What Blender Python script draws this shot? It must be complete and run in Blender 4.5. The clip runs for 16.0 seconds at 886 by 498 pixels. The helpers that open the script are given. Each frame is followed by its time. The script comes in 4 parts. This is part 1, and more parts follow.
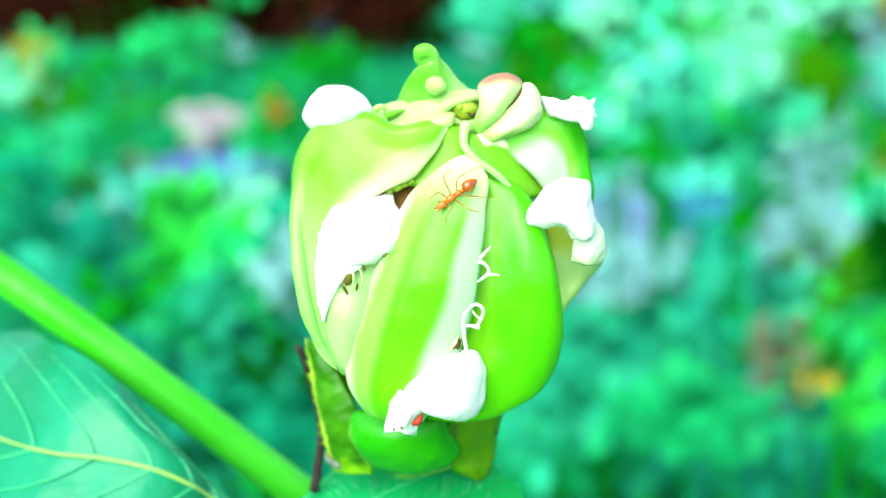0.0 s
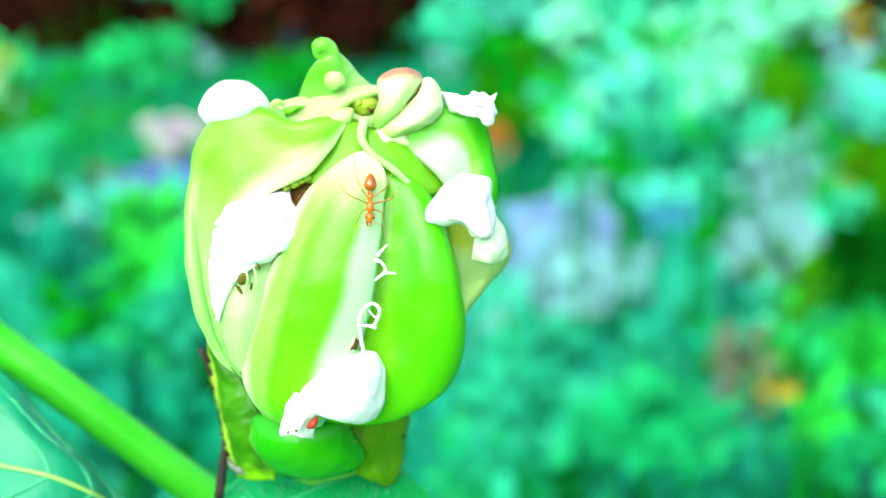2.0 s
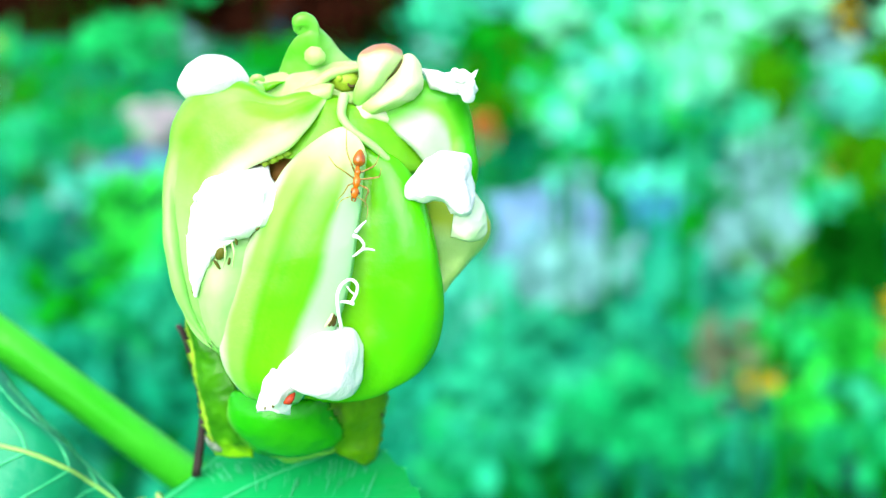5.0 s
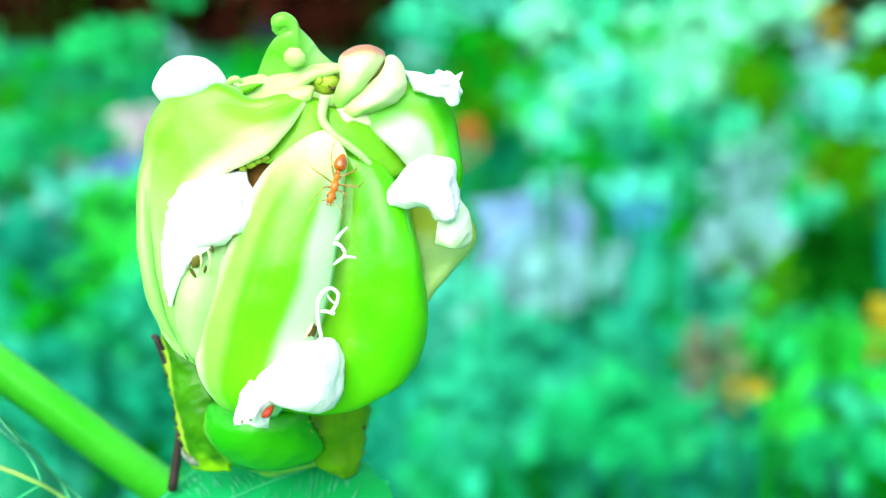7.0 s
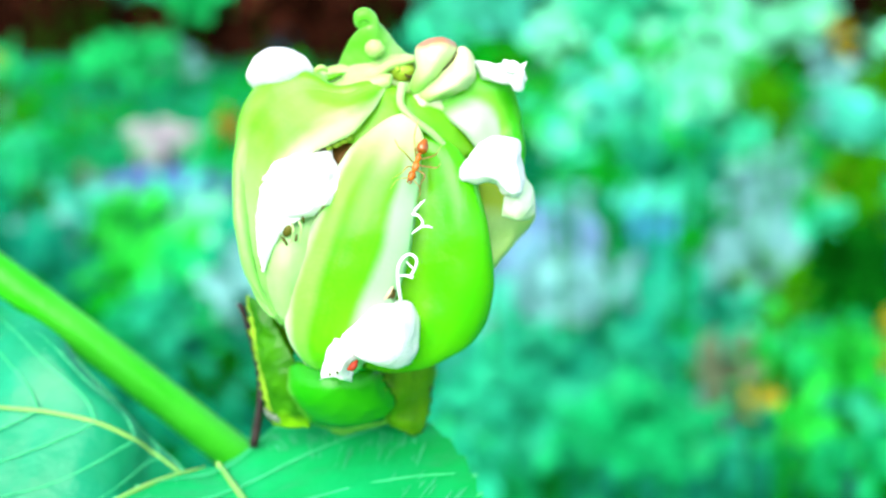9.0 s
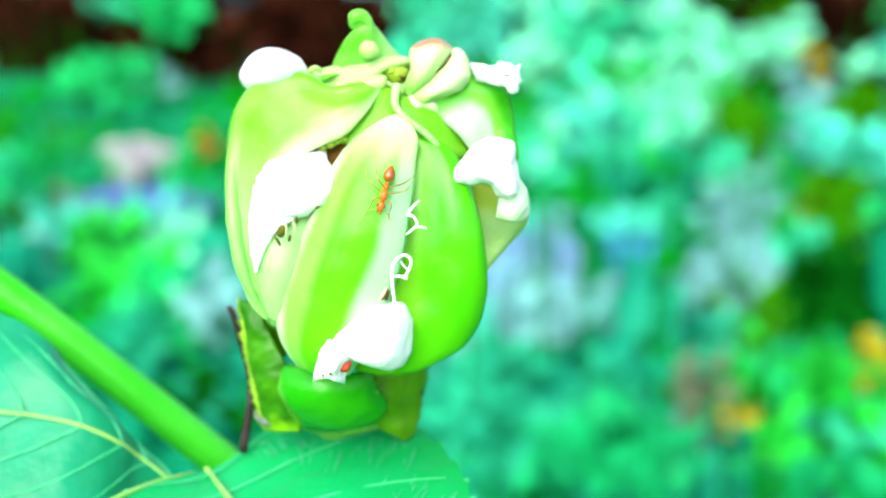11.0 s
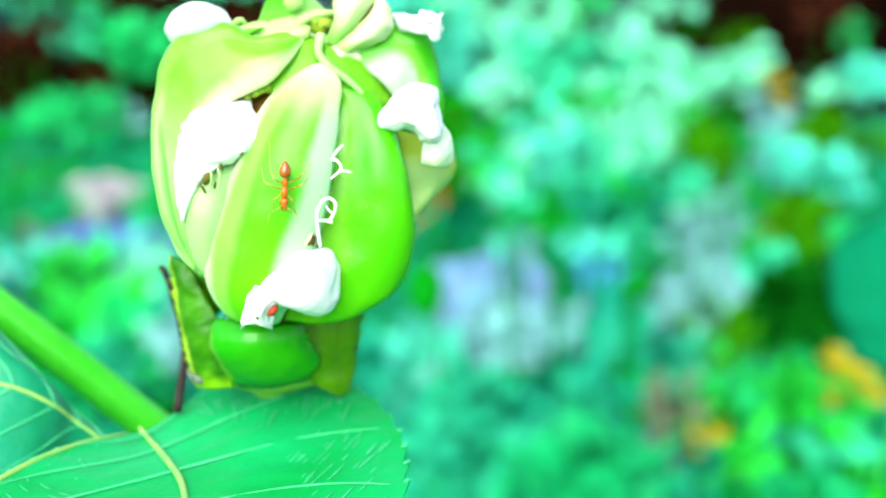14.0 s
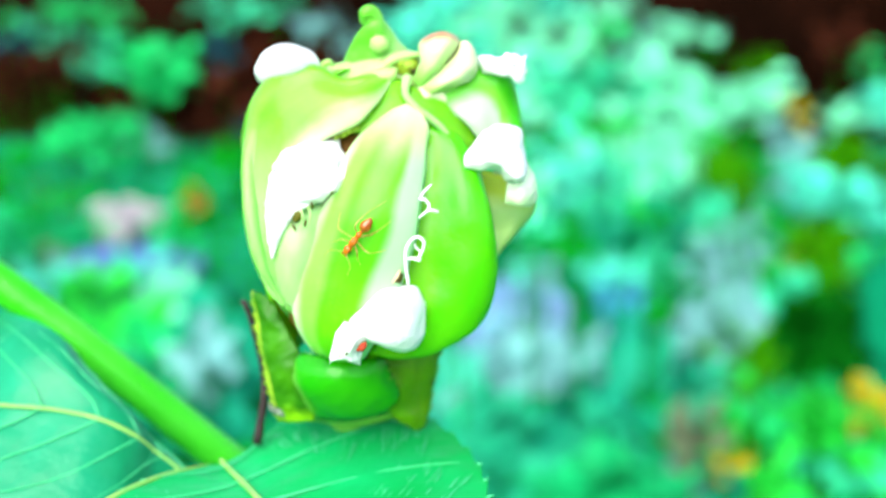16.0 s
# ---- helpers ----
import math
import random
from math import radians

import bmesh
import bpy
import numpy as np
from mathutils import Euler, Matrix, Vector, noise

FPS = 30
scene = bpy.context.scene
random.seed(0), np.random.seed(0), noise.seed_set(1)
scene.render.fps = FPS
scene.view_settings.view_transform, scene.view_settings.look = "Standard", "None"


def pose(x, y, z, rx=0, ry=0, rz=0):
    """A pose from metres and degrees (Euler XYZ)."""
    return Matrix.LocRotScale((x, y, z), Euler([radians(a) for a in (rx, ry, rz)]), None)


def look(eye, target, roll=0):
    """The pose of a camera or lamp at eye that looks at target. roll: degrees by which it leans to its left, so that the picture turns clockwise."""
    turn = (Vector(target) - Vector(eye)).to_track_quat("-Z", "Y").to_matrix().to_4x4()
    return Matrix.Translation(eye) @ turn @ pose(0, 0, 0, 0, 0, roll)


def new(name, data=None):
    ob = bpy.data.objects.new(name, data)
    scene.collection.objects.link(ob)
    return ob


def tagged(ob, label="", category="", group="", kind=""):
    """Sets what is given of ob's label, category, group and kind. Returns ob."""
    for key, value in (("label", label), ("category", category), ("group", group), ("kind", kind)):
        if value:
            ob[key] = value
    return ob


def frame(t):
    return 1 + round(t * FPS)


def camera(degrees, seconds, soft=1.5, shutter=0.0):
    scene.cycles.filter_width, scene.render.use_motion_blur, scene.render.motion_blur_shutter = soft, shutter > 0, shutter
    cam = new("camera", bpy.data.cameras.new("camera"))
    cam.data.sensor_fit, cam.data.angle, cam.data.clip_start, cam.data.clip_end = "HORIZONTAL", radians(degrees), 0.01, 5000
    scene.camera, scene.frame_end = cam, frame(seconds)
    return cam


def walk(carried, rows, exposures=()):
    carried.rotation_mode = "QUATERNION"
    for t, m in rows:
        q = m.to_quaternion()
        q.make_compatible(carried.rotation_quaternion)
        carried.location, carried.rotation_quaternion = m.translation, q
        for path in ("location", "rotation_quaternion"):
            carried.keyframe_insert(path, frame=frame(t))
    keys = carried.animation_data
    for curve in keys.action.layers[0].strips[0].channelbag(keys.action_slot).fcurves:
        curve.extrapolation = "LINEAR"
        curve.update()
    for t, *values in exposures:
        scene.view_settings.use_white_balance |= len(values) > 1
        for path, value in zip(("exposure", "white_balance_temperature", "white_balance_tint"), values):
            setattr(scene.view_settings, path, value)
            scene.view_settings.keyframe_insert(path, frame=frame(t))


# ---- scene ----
# All small sizes are in centimetres and turned into metres by CM; the ground is z = 0.
CM = 0.01
PATH = [
    (0, (-0.00733, -0.00528, 0.75415), (-0.05836, 0.94326, 0.44164), -1.11),
    (0.5, (-0.00714, -0.00538, 0.75455), (-0.05697, 0.94533, 0.44849), -0.96),
    (1, (-0.00422, -0.00492, 0.75524), (-0.04230, 0.94696, 0.45113), -0.88),
    (1.5, (-0.00252, -0.00437, 0.75401), (-0.03280, 0.94789, 0.45022), -0.87),
    (2, (-0.00081, -0.00305, 0.75207), (-0.02602, 0.94960, 0.44906), -0.69),
    (2.5, (0.00106, -0.00377, 0.75161), (-0.01837, 0.94953, 0.45020), -0.50),
    (3, (0.00158, -0.00333, 0.75018), (-0.01729, 0.94942, 0.44701), -0.44),
    (3.5, (0.00049, -0.00365, 0.75029), (-0.01861, 0.94817, 0.44426), -0.42),
    (4, (-0.00014, -0.00380, 0.75088), (-0.01819, 0.94628, 0.43939), -0.09),
    (6.5, (-0.00007, -0.00067, 0.75087), (-0.00746, 0.95008, 0.44100), 0.09),
    (7, (0.00004, 0.00000, 0.74998), (-0.00146, 0.95193, 0.44367), 0.29),
    (7.5, (0.00150, -0.00055, 0.74961), (0.00378, 0.95225, 0.44603), 0.17),
    (8, (-0.00041, -0.00456, 0.75190), (0.00319, 0.94985, 0.45341), 0.30),
    (8.5, (-0.00292, -0.01008, 0.74992), (-0.00707, 0.94477, 0.45287), 0.00),
    (9, (-0.00537, -0.01181, 0.74936), (-0.01626, 0.94371, 0.45466), 0.26),
    (9.2, (-0.00597, -0.01199, 0.75080), (-0.01684, 0.94098, 0.44793), 0.10),
    (11.3, (-0.00753, -0.01196, 0.74721), (0.00340, 0.94991, 0.47391), 0.84),
    (11.5, (-0.00801, -0.01168, 0.74755), (0.00380, 0.95085, 0.47663), 0.78),
    (12, (-0.00848, -0.01189, 0.75010), (0.00401, 0.95378, 0.49064), 0.59),
    (12.5, (-0.00791, -0.01074, 0.74987), (0.00765, 0.95613, 0.49507), 0.49),
    (13, (-0.00778, -0.01071, 0.74741), (0.01186, 0.95708, 0.49645), 0.71),
    (13.5, (-0.00463, -0.01222, 0.74336), (0.02270, 0.95607, 0.49503), 0.71),
    (14, (-0.00252, -0.01532, 0.73930), (0.03087, 0.95257, 0.49016), 0.10),
    (14.5, (-0.00518, -0.01837, 0.73892), (0.02848, 0.95018, 0.49236), 0.20),
    (15, (-0.00713, -0.02038, 0.74341), (0.02259, 0.94962, 0.50210), 0.03),
    (15.5, (-0.00773, -0.02142, 0.74637), (0.02025, 0.95152, 0.51701), 0.17),
    (16, (-0.00936, -0.01695, 0.74109), (0.00976, 0.95641, 0.51264), 0.22),
]
cam = camera(42.0, 16.0, soft=1.3, shutter=0.5)
cam.data.dof.use_dof = True
cam.data.dof.focus_distance = 0.103
cam.data.dof.aperture_fstop = 19.0
walk(cam, [(t, look(eye, target, roll)) for t, eye, target, roll in PATH])

# ---- light: bright hazy daylight from above, behind the camera's left shoulder ----
world = bpy.data.worlds.new("sky")
scene.world = world
world.use_nodes = True
SUN_UP, SUN_TURN = 44.0, 200.0  # degrees; turn is clockwise from +y
sky = world.node_tree.nodes.new("ShaderNodeTexSky")
sky.sky_type, sky.sun_disc = "NISHITA", False
sky.sun_elevation, sky.sun_rotation = radians(SUN_UP), radians(SUN_TURN)
sky.dust_density, sky.ozone_density = 2.0, 1.0
world.node_tree.links.new(sky.outputs[0], world.node_tree.nodes["Background"].inputs[0])
world.node_tree.nodes["Background"].inputs[1].default_value = 0.15
sun = new("sun", bpy.data.lights.new("sun", "SUN"))
sun.data.energy, sun.data.angle, sun.data.color = 2.5, radians(65), (1.0, 0.98, 0.94)
towards = Vector((math.sin(radians(SUN_TURN)) * math.cos(radians(SUN_UP)), math.cos(radians(SUN_TURN)) * math.cos(radians(SUN_UP)), math.sin(radians(SUN_UP))))
sun.matrix_world = look(tuple(towards * 20), (0, 0, 0))
scene.view_settings.exposure = 1.40


# ---- materials ----
def material(name, base, alt, scale=300.0, rough=0.45, through_light=0.0, bump=0.1, margin=None, alt_share=0.5, island=0.0, spec=0.3, stripe=None, flesh=0.0):
    """Two-tone mottled surface. margin: (colour, from, to) along the surface's u; through_light: share of light let through."""
    m = bpy.data.materials.new(name)
    m.use_nodes = True
    n, l = m.node_tree.nodes, m.node_tree.links
    b = n["Principled BSDF"]
    b.inputs["Roughness"].default_value = rough
    b.inputs["Specular IOR Level"].default_value = spec
    if flesh:
        b.inputs["Subsurface Weight"].default_value, b.inputs["Subsurface Scale"].default_value = flesh, 0.0012
        b.inputs["Subsurface Radius"].default_value = (0.8, 1.0, 0.5)
    co = n.new("ShaderNodeTexCoord")
    big, fine = n.new("ShaderNodeTexNoise"), n.new("ShaderNodeTexNoise")
    big.inputs["Scale"].default_value, fine.inputs["Scale"].default_value = scale, scale * 9
    big.inputs["Detail"].default_value, fine.inputs["Detail"].default_value = 3, 4
    l.new(co.outputs["Object"], big.inputs["Vector"])
    l.new(co.outputs["Object"], fine.inputs["Vector"])
    ramp = n.new("ShaderNodeMapRange")
    ramp.inputs["From Min"].default_value, ramp.inputs["From Max"].default_value = 0.35, 0.68
    ramp.inputs["To Max"].default_value = min(1.0, 2 * alt_share)
    l.new(big.outputs["Fac"], ramp.inputs["Value"])
    mix = n.new("ShaderNodeMix")
    mix.data_type = "RGBA"
    mix.inputs["A"].default_value, mix.inputs["B"].default_value = (*base, 1), (*alt, 1)
    l.new(ramp.outputs["Result"], mix.inputs["Factor"])
    colour = mix.outputs["Result"]
    if stripe:
        tint, amount, count = stripe
        mp, st, sr, sm = n.new("ShaderNodeMapping"), n.new("ShaderNodeTexNoise"), n.new("ShaderNodeMapRange"), n.new("ShaderNodeMix")
        mp.inputs["Scale"].default_value = (count, 1.3, 1.0)
        st.inputs["Scale"].default_value, st.inputs["Detail"].default_value = 1.0, 3
        sr.inputs["From Min"].default_value, sr.inputs["From Max"].default_value, sr.inputs["To Max"].default_value = 0.40, 0.66, amount
        sm.data_type = "RGBA"
        sm.inputs["B"].default_value = (*tint, 1)
        l.new(co.outputs["UV"], mp.inputs["Vector"])
        l.new(mp.outputs["Vector"], st.inputs["Vector"])
        l.new(st.outputs["Fac"], sr.inputs["Value"])
        l.new(sr.outputs["Result"], sm.inputs["Factor"])
        l.new(colour, sm.inputs["A"])
        colour = sm.outputs["Result"]
    for band in (margin or ()):
        tint, lo, hi, axis = band
        uv = n.new("ShaderNodeSeparateXYZ")
        wob = n.new("ShaderNodeMath")
        wob.operation = "MULTIPLY_ADD"
        wob.inputs[1].default_value = 0.16
        l.new(co.outputs["UV"], uv.inputs[0])
        l.new(big.outputs["Fac"], wob.inputs[0])
        l.new(uv.outputs[axis], wob.inputs[2])
        r = n.new("ShaderNodeMapRange")
        r.interpolation_type = "SMOOTHSTEP"
        r.inputs["From Min"].default_value, r.inputs["From Max"].default_value = lo + 0.08, hi + 0.08
        l.new(wob.outputs[0], r.inputs["Value"])
        mm = n.new("ShaderNodeMix")
        mm.data_type = "RGBA"
        mm.inputs["B"].default_value = (*tint, 1)
        l.new(r.outputs["Result"], mm.inputs["Factor"])
        l.new(colour, mm.inputs["A"])
        colour = mm.outputs["Result"]
    if island:
        geo = n.new("ShaderNodeNewGeometry")
        hsv = n.new("ShaderNodeHueSaturation")
        val = n.new("ShaderNodeMapRange")
        val.inputs["To Min"].default_value, val.inputs["To Max"].default_value = 1 - island, 1 + island
        l.new(geo.outputs["Random Per Island"], val.inputs["Value"])
        l.new(val.outputs["Result"], hsv.inputs["Value"])
        l.new(colour, hsv.inputs["Color"])
        colour = hsv.outputs["Color"]
    l.new(colour, b.inputs["Base Color"])
    bp = n.new("ShaderNodeBump")
    bp.inputs["Strength"].default_value, bp.inputs["Distance"].default_value = bump, 0.3 / scale
    l.new(fine.outputs["Fac"], bp.inputs["Height"])
    l.new(bp.outputs["Normal"], b.inputs["Normal"])
    if through_light:
        tr, sh = n.new("ShaderNodeBsdfTranslucent"), n.new("ShaderNodeMixShader")
        l.new(colour, tr.inputs["Color"])
        sh.inputs[0].default_value = through_light
        l.new(b.outputs[0], sh.inputs[1])
        l.new(tr.outputs[0], sh.inputs[2])
        l.new(sh.outputs[0], n["Material Output"].inputs["Surface"])
    return m


mat_lobe_left = material("green_sepal_left", (0.10, 0.55, 0.004), (0.16, 0.59, 0.015), 150, 0.28, 0.1, bump=0.06, stripe=((0.20, 0.60, 0.05), 0.8, 3.0),
                         margin=(((0.22, 0.60, 0.12), 0.54, 0.82, 1), ((0.60, 0.75, 0.38), 0.73, 0.92, 0)), flesh=0.4)
mat_lobe_front = material("green_sepal_front", (0.070, 0.48, 0.001), (0.11, 0.52, 0.002), 150, 0.28, 0.1, bump=0.06, stripe=((0.12, 0.54, 0.008), 0.7, 5.0),
                          margin=(((0.19, 0.58, 0.06), 0.37, 0.26, 0), ((0.46, 0.69, 0.34), 0.17, 0.05, 0), ((0.33, 0.60, 0.31), 0.66, 0.78, 0), ((0.42, 0.67, 0.24), 0.40, 0.16, 1), ((0.60, 0.73, 0.34), 0.20, 0.06, 1)), flesh=0.4)
mat_lobe_side = material("green_sepal_side", (0.045, 0.43, 0.001), (0.08, 0.47, 0.001), 160, 0.22, 0.1, bump=0.06, stripe=((0.0595, 0.456, 0.001), 0.9, 5.0),
                         margin=(((0.111, 0.428, 0.002), 0.40, 0.22, 0),), flesh=0.4)
mat_lobe_top = material("green_sepal_top", (0.12, 0.53, 0.03), (0.30, 0.63, 0.17), 160, 0.3, 0.15, bump=0.06, flesh=0.4)
mat_lobe_right = material("green_sepal_right", (0.50, 0.68, 0.48), (0.36, 0.62, 0.28), 150, 0.3, 0.15, bump=0.06, margin=(((0.18, 0.58, 0.04), 0.26, 0.40, 0), ((0.035, 0.42, 0.001), 0.38, 0.54, 0), ((0.10, 0.52, 0.006), 0.36, 0.18, 1)), flesh=0.4)
mat_pale = material("pale_sepal", (0.38, 0.66, 0.26), (0.28, 0.60, 0.15), 120, 0.35, 0.15, flesh=0.4)
mat_husk = material("olive_husk", (0.34, 0.58, 0.15), (0.44, 0.66, 0.26), 130, 0.4, 0.2, margin=(((0.40, 0.54, 0.03), 0.34, 0.16, 1), ((0.16, 0.30, 0.01), 0.18, 0.10, 0)), flesh=0.3)
mat_inner = material("yellow_green_inner_sepal", (0.117, 0.432, 0.0045), (0.198, 0.504, 0.018), 150, 0.35, 0.2, flesh=0.5)
mat_core = material("brown_ovary", (0.15, 0.060, 0.001), (0.24, 0.12, 0.003), 250, 0.6)
mat_cream = material("cream_petal", (0.44, 0.68, 0.24), (0.32, 0.62, 0.13), 200, 0.4, 0.15, flesh=0.4)
mat_white = material("white_petal", (0.85, 0.86, 0.84), (0.80, 0.83, 0.82), 250, 0.55, 0.1, bump=0.25)
mat_roll = material("cream_rolled_petal", (0.62, 0.70, 0.44), (0.50, 0.66, 0.30), 150, 0.4, 0.1, margin=(((0.24, 0.58, 0.09), 0.38, 0.90, 1), ((0.38, 0.18, 0.09), 0.30, 0.16, 1)), flesh=0.3)
mat_roll_plain = material("cream_white_petal", (0.66, 0.74, 0.46), (0.56, 0.69, 0.30), 150, 0.4, 0.1, margin=(((0.30, 0.58, 0.12), 0.55, 0.95, 1),), flesh=0.3)
mat_crease = material("dark_olive_crease", (0.025, 0.016, 0.002), (0.08, 0.06, 0.004), 300, 0.6)
mat_flap = material("greyish_white_petal", (0.66, 0.78, 0.66), (0.54, 0.70, 0.50), 200, 0.5, 0.15, margin=(((0.44, 0.64, 0.34), 0.70, 0.98, 1),), flesh=0.3)
mat_brown_tip = material("withered_tip", (0.55, 0.34, 0.20), (0.68, 0.5, 0.32), 400, 0.5)
# the cup's paler left edge is a painted highlight; it darkens towards the bottom
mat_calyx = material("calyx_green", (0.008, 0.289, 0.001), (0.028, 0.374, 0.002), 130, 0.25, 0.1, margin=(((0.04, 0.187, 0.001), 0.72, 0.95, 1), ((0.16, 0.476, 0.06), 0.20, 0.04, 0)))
mat_calyx_olive = material("calyx_olive", (0.014, 0.12, 0.001), (0.04, 0.22, 0.002), 260, 0.35, 0.05, margin=(((0.30, 0.50, 0.03), 0.16, 0.06, 0), ((0.16, 0.42, 0.003), 0.84, 0.98, 1)), spec=0.2)
mat_calyx_yellow = material("calyx_yellow_olive", (0.06, 0.26, 0.001), (0.13, 0.36, 0.002), 220, 0.35, 0.2, stripe=((0.06, 0.20, 0.001), 0.6, 6.0), flesh=0.5)
mat_red = material("rust_red_speck", (0.36, 0.03, 0.004), (0.22, 0.02, 0.003), 800, 0.5)
mat_dark = material("dried_stalk", (0.012, 0.006, 0.006), (0.035, 0.02, 0.02), 500, 0.6)
mat_stem = material("green_stem", (0.026, 0.48, 0.006), (0.055, 0.55, 0.025), 90, 0.32, 0.1)
mat_leaf = material("blue_green_leaf", (0.003, 0.29, 0.050), (0.006, 0.38, 0.105), 60, 0.3, 0.1, bump=0.06, spec=0.06)
# the bluer second tone puts some of the sky's reflection into the colour
mat_leaf_side = material("dark_blue_green_leaf", (0.002, 0.17, 0.055), (0.005, 0.29, 0.14), 60, 0.36, 0.1, bump=0.08, spec=0.3)
mat_vein = material("leaf_vein", (0.16, 0.42, 0.09), (0.24, 0.46, 0.10), 300, 0.4)
mat_thin_vein = material("pale_thin_vein", (0.03, 0.42, 0.15), (0.06, 0.48, 0.20), 300, 0.4)
mat_streak = material("pale_leaf_streak", (0.09, 0.46, 0.24), (0.04, 0.42, 0.18), 300, 0.4)
mat_mouth = material("yellow_olive_mouth", (0.24, 0.40, 0.02), (0.12, 0.20, 0.006), 500, 0.5)
mat_opening = material("dark_olive_hollow", (0.10, 0.10, 0.004), (0.05, 0.045, 0.002), 600, 0.6)
mat_ant = material("orange_chitin", (0.58, 0.15, 0.004), (0.48, 0.10, 0.003), 3000, 0.2, 0.1, spec=0.5)
mat_ant_dark = material("amber_brown_chitin", (0.30, 0.060, 0.002), (0.50, 0.14, 0.005), 1500, 0.10, 0.2, spec=0.9)
mat_ant_leg = material("amber_leg", (0.55, 0.40, 0.14), (0.30, 0.17, 0.02), 3000, 0.25, 0.4)
mat_eye = material("black_eye", (0.01, 0.008, 0.006), (0.02, 0.01, 0.01), 3000, 0.1)


# ---- shaping helpers ----
AIM = Vector((0.0, math.cos(radians(17.84)), -math.sin(radians(17.84))))
RISE = Vector((0.0, math.sin(radians(17.84)), math.cos(radians(17.84))))
STEP = 1 / 2042.0


def bud_depth(a, b):
    """How far from the drawing's eye point the bud's rounded front lies, in cm."""
    e = 1 - ((a - 495) / 275) ** 2 - ((b - 455) / 355) ** 2
    axis = 10.95 + 0.2 * (b - 150) / 680
    return axis - 0.86 * math.sqrt(e) if e > 0 else axis + 0.5 * min(-e, 1)


def spot(a, b, lift=0.0):
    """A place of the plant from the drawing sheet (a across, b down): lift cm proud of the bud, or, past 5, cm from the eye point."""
    d = lift if lift > 5 else bud_depth(a, b) - lift
    p = AIM + Vector((1, 0, 0)) * (a - 784) * STEP + RISE * (441 - b) * STEP
    return Vector((0, 0, 0.75)) + p * d * CM


def world_cm(x, y, z):
    """A place in cm from a point 0.75 m above the ground."""
    return Vector((x * CM, y * CM, 0.75 + z * CM))


def catmull(points, t):
    """A smooth curve through the points at t from 0 to 1."""
    n = len(points) - 1
    i = min(int(t * n), n - 1)
    f = t * n - i
    p1, p2 = points[i], points[i + 1]
    p0 = points[i - 1] if i else p1 * 2 - p2
    p3 = points[i + 2] if i + 2 <= n else p2 * 2 - p1
    return 0.5 * (2 * p1 + (p2 - p0) * f + (2 * p0 - 5 * p1 + 4 * p2 - p3) * f * f + (3 * p1 - p0 - 3 * p2 + p3) * f ** 3)


def sheet_at(rows, u, v):
    return catmull([catmull(r, u) for r in rows], v)


def sheet(rows, nu=18, nv=32, thick=0.06, rough=0.0, teeth=None, seed=0.0, crumple=0.0, crisp=False):
    """A curved sheet through rows of places, with thickness (cm), rounded rims and small unevenness.
    teeth: (sides, depth in cm, count) for a saw-toothed rim."""
    grid = np.zeros((nv + 1, nu + 1, 3))
    for j in range(nv + 1):
        line = None
        for i in range(nu + 1):
            u, v = i / nu, j / nv
            p = sheet_at(rows, u, v)
            if teeth and (i == 0 and "l" in teeth[0] or i == nu and "r" in teeth[0]):
                ref = sheet_at(rows, 0.85 if i else 0.15, v)
                out = (p - ref).normalized()
                saw = (v * teeth[2]) % 1.0
                p = p + out * teeth[1] * CM * (1 - saw) * min(1, 6 * v, 6 * (1 - v))
            grid[j, i] = p
    du = np.gradient(grid, axis=1)
    dv = np.gradient(grid, axis=0)
    nor = np.cross(du, dv)
    size = np.linalg.norm(nor, axis=2, keepdims=True)
    nor = nor / np.maximum(size, 1e-12)
    bm = bmesh.new()
    uvl = bm.loops.layers.uv.new("UVMap")
    faces = {}
    front, back = {}, {}
    for j in range(nv + 1):
        for i in range(nu + 1):
            u, v = i / nu, j / nv
            prof = 1.0 if crisp else (max(0.0, 1 - abs(2 * u - 1) ** 6) ** 0.5) * (max(0.0, 1 - abs(2 * v - 1) ** 8) ** 0.5)
            p, n = Vector(grid[j, i]), Vector(nor[j, i])
            k = p / CM
            w = noise.noise(k * 1.3 + Vector((seed, 0, 0))) * rough + noise.noise(k * 4 + Vector((0, seed, 0))) * rough * 0.35
            if crumple:
                w += (abs(noise.noise(k * 3.2 + Vector((seed, seed, 0)))) - 0.25) * crumple + (abs(noise.noise(k * 8 + Vector((0, 0, seed)))) - 0.2) * crumple * 0.45
            p = p + n * w * CM
            off = n * thick * CM * 0.5 * prof
            front[j, i], back[j, i] = bm.verts.new(p + off), bm.verts.new(p - off)
    for j in range(nv):
        for i in range(nu):
            for side in (front, back):
                q = [side[j, i], side[j, i + 1], side[j + 1, i + 1], side[j + 1, i]]
                if side is back:
                    q.reverse()
                f = bm.faces.new(q)
                f.smooth = True
                at = [(i, j), (i + 1, j), (i + 1, j + 1), (i, j + 1)]
                if side is back:
                    at.reverse()
                for loop, (x, y) in zip(f.loops, at):
                    loop[uvl].uv = (x / nu, y / nv)
    if crisp:
        ring = [(0, i) for i in range(nu)] + [(j, nu) for j in range(nv)] + [(nv, i) for i in range(nu, 0, -1)] + [(j, 0) for j in range(nv, 0, -1)]
        for p, q in zip(ring, ring[1:] + ring[:1]):
            f = bm.faces.new((front[p], front[q], back[q], back[p]))
            for e in f.edges:
                e.smooth = False
            for loop in f.loops:
                loop[uvl].uv = (1.0, 0.5)
    bmesh.ops.remove_doubles(bm, verts=bm.verts, dist=1e-6)
    bmesh.ops.recalc_face_normals(bm, faces=bm.faces)
    return bm


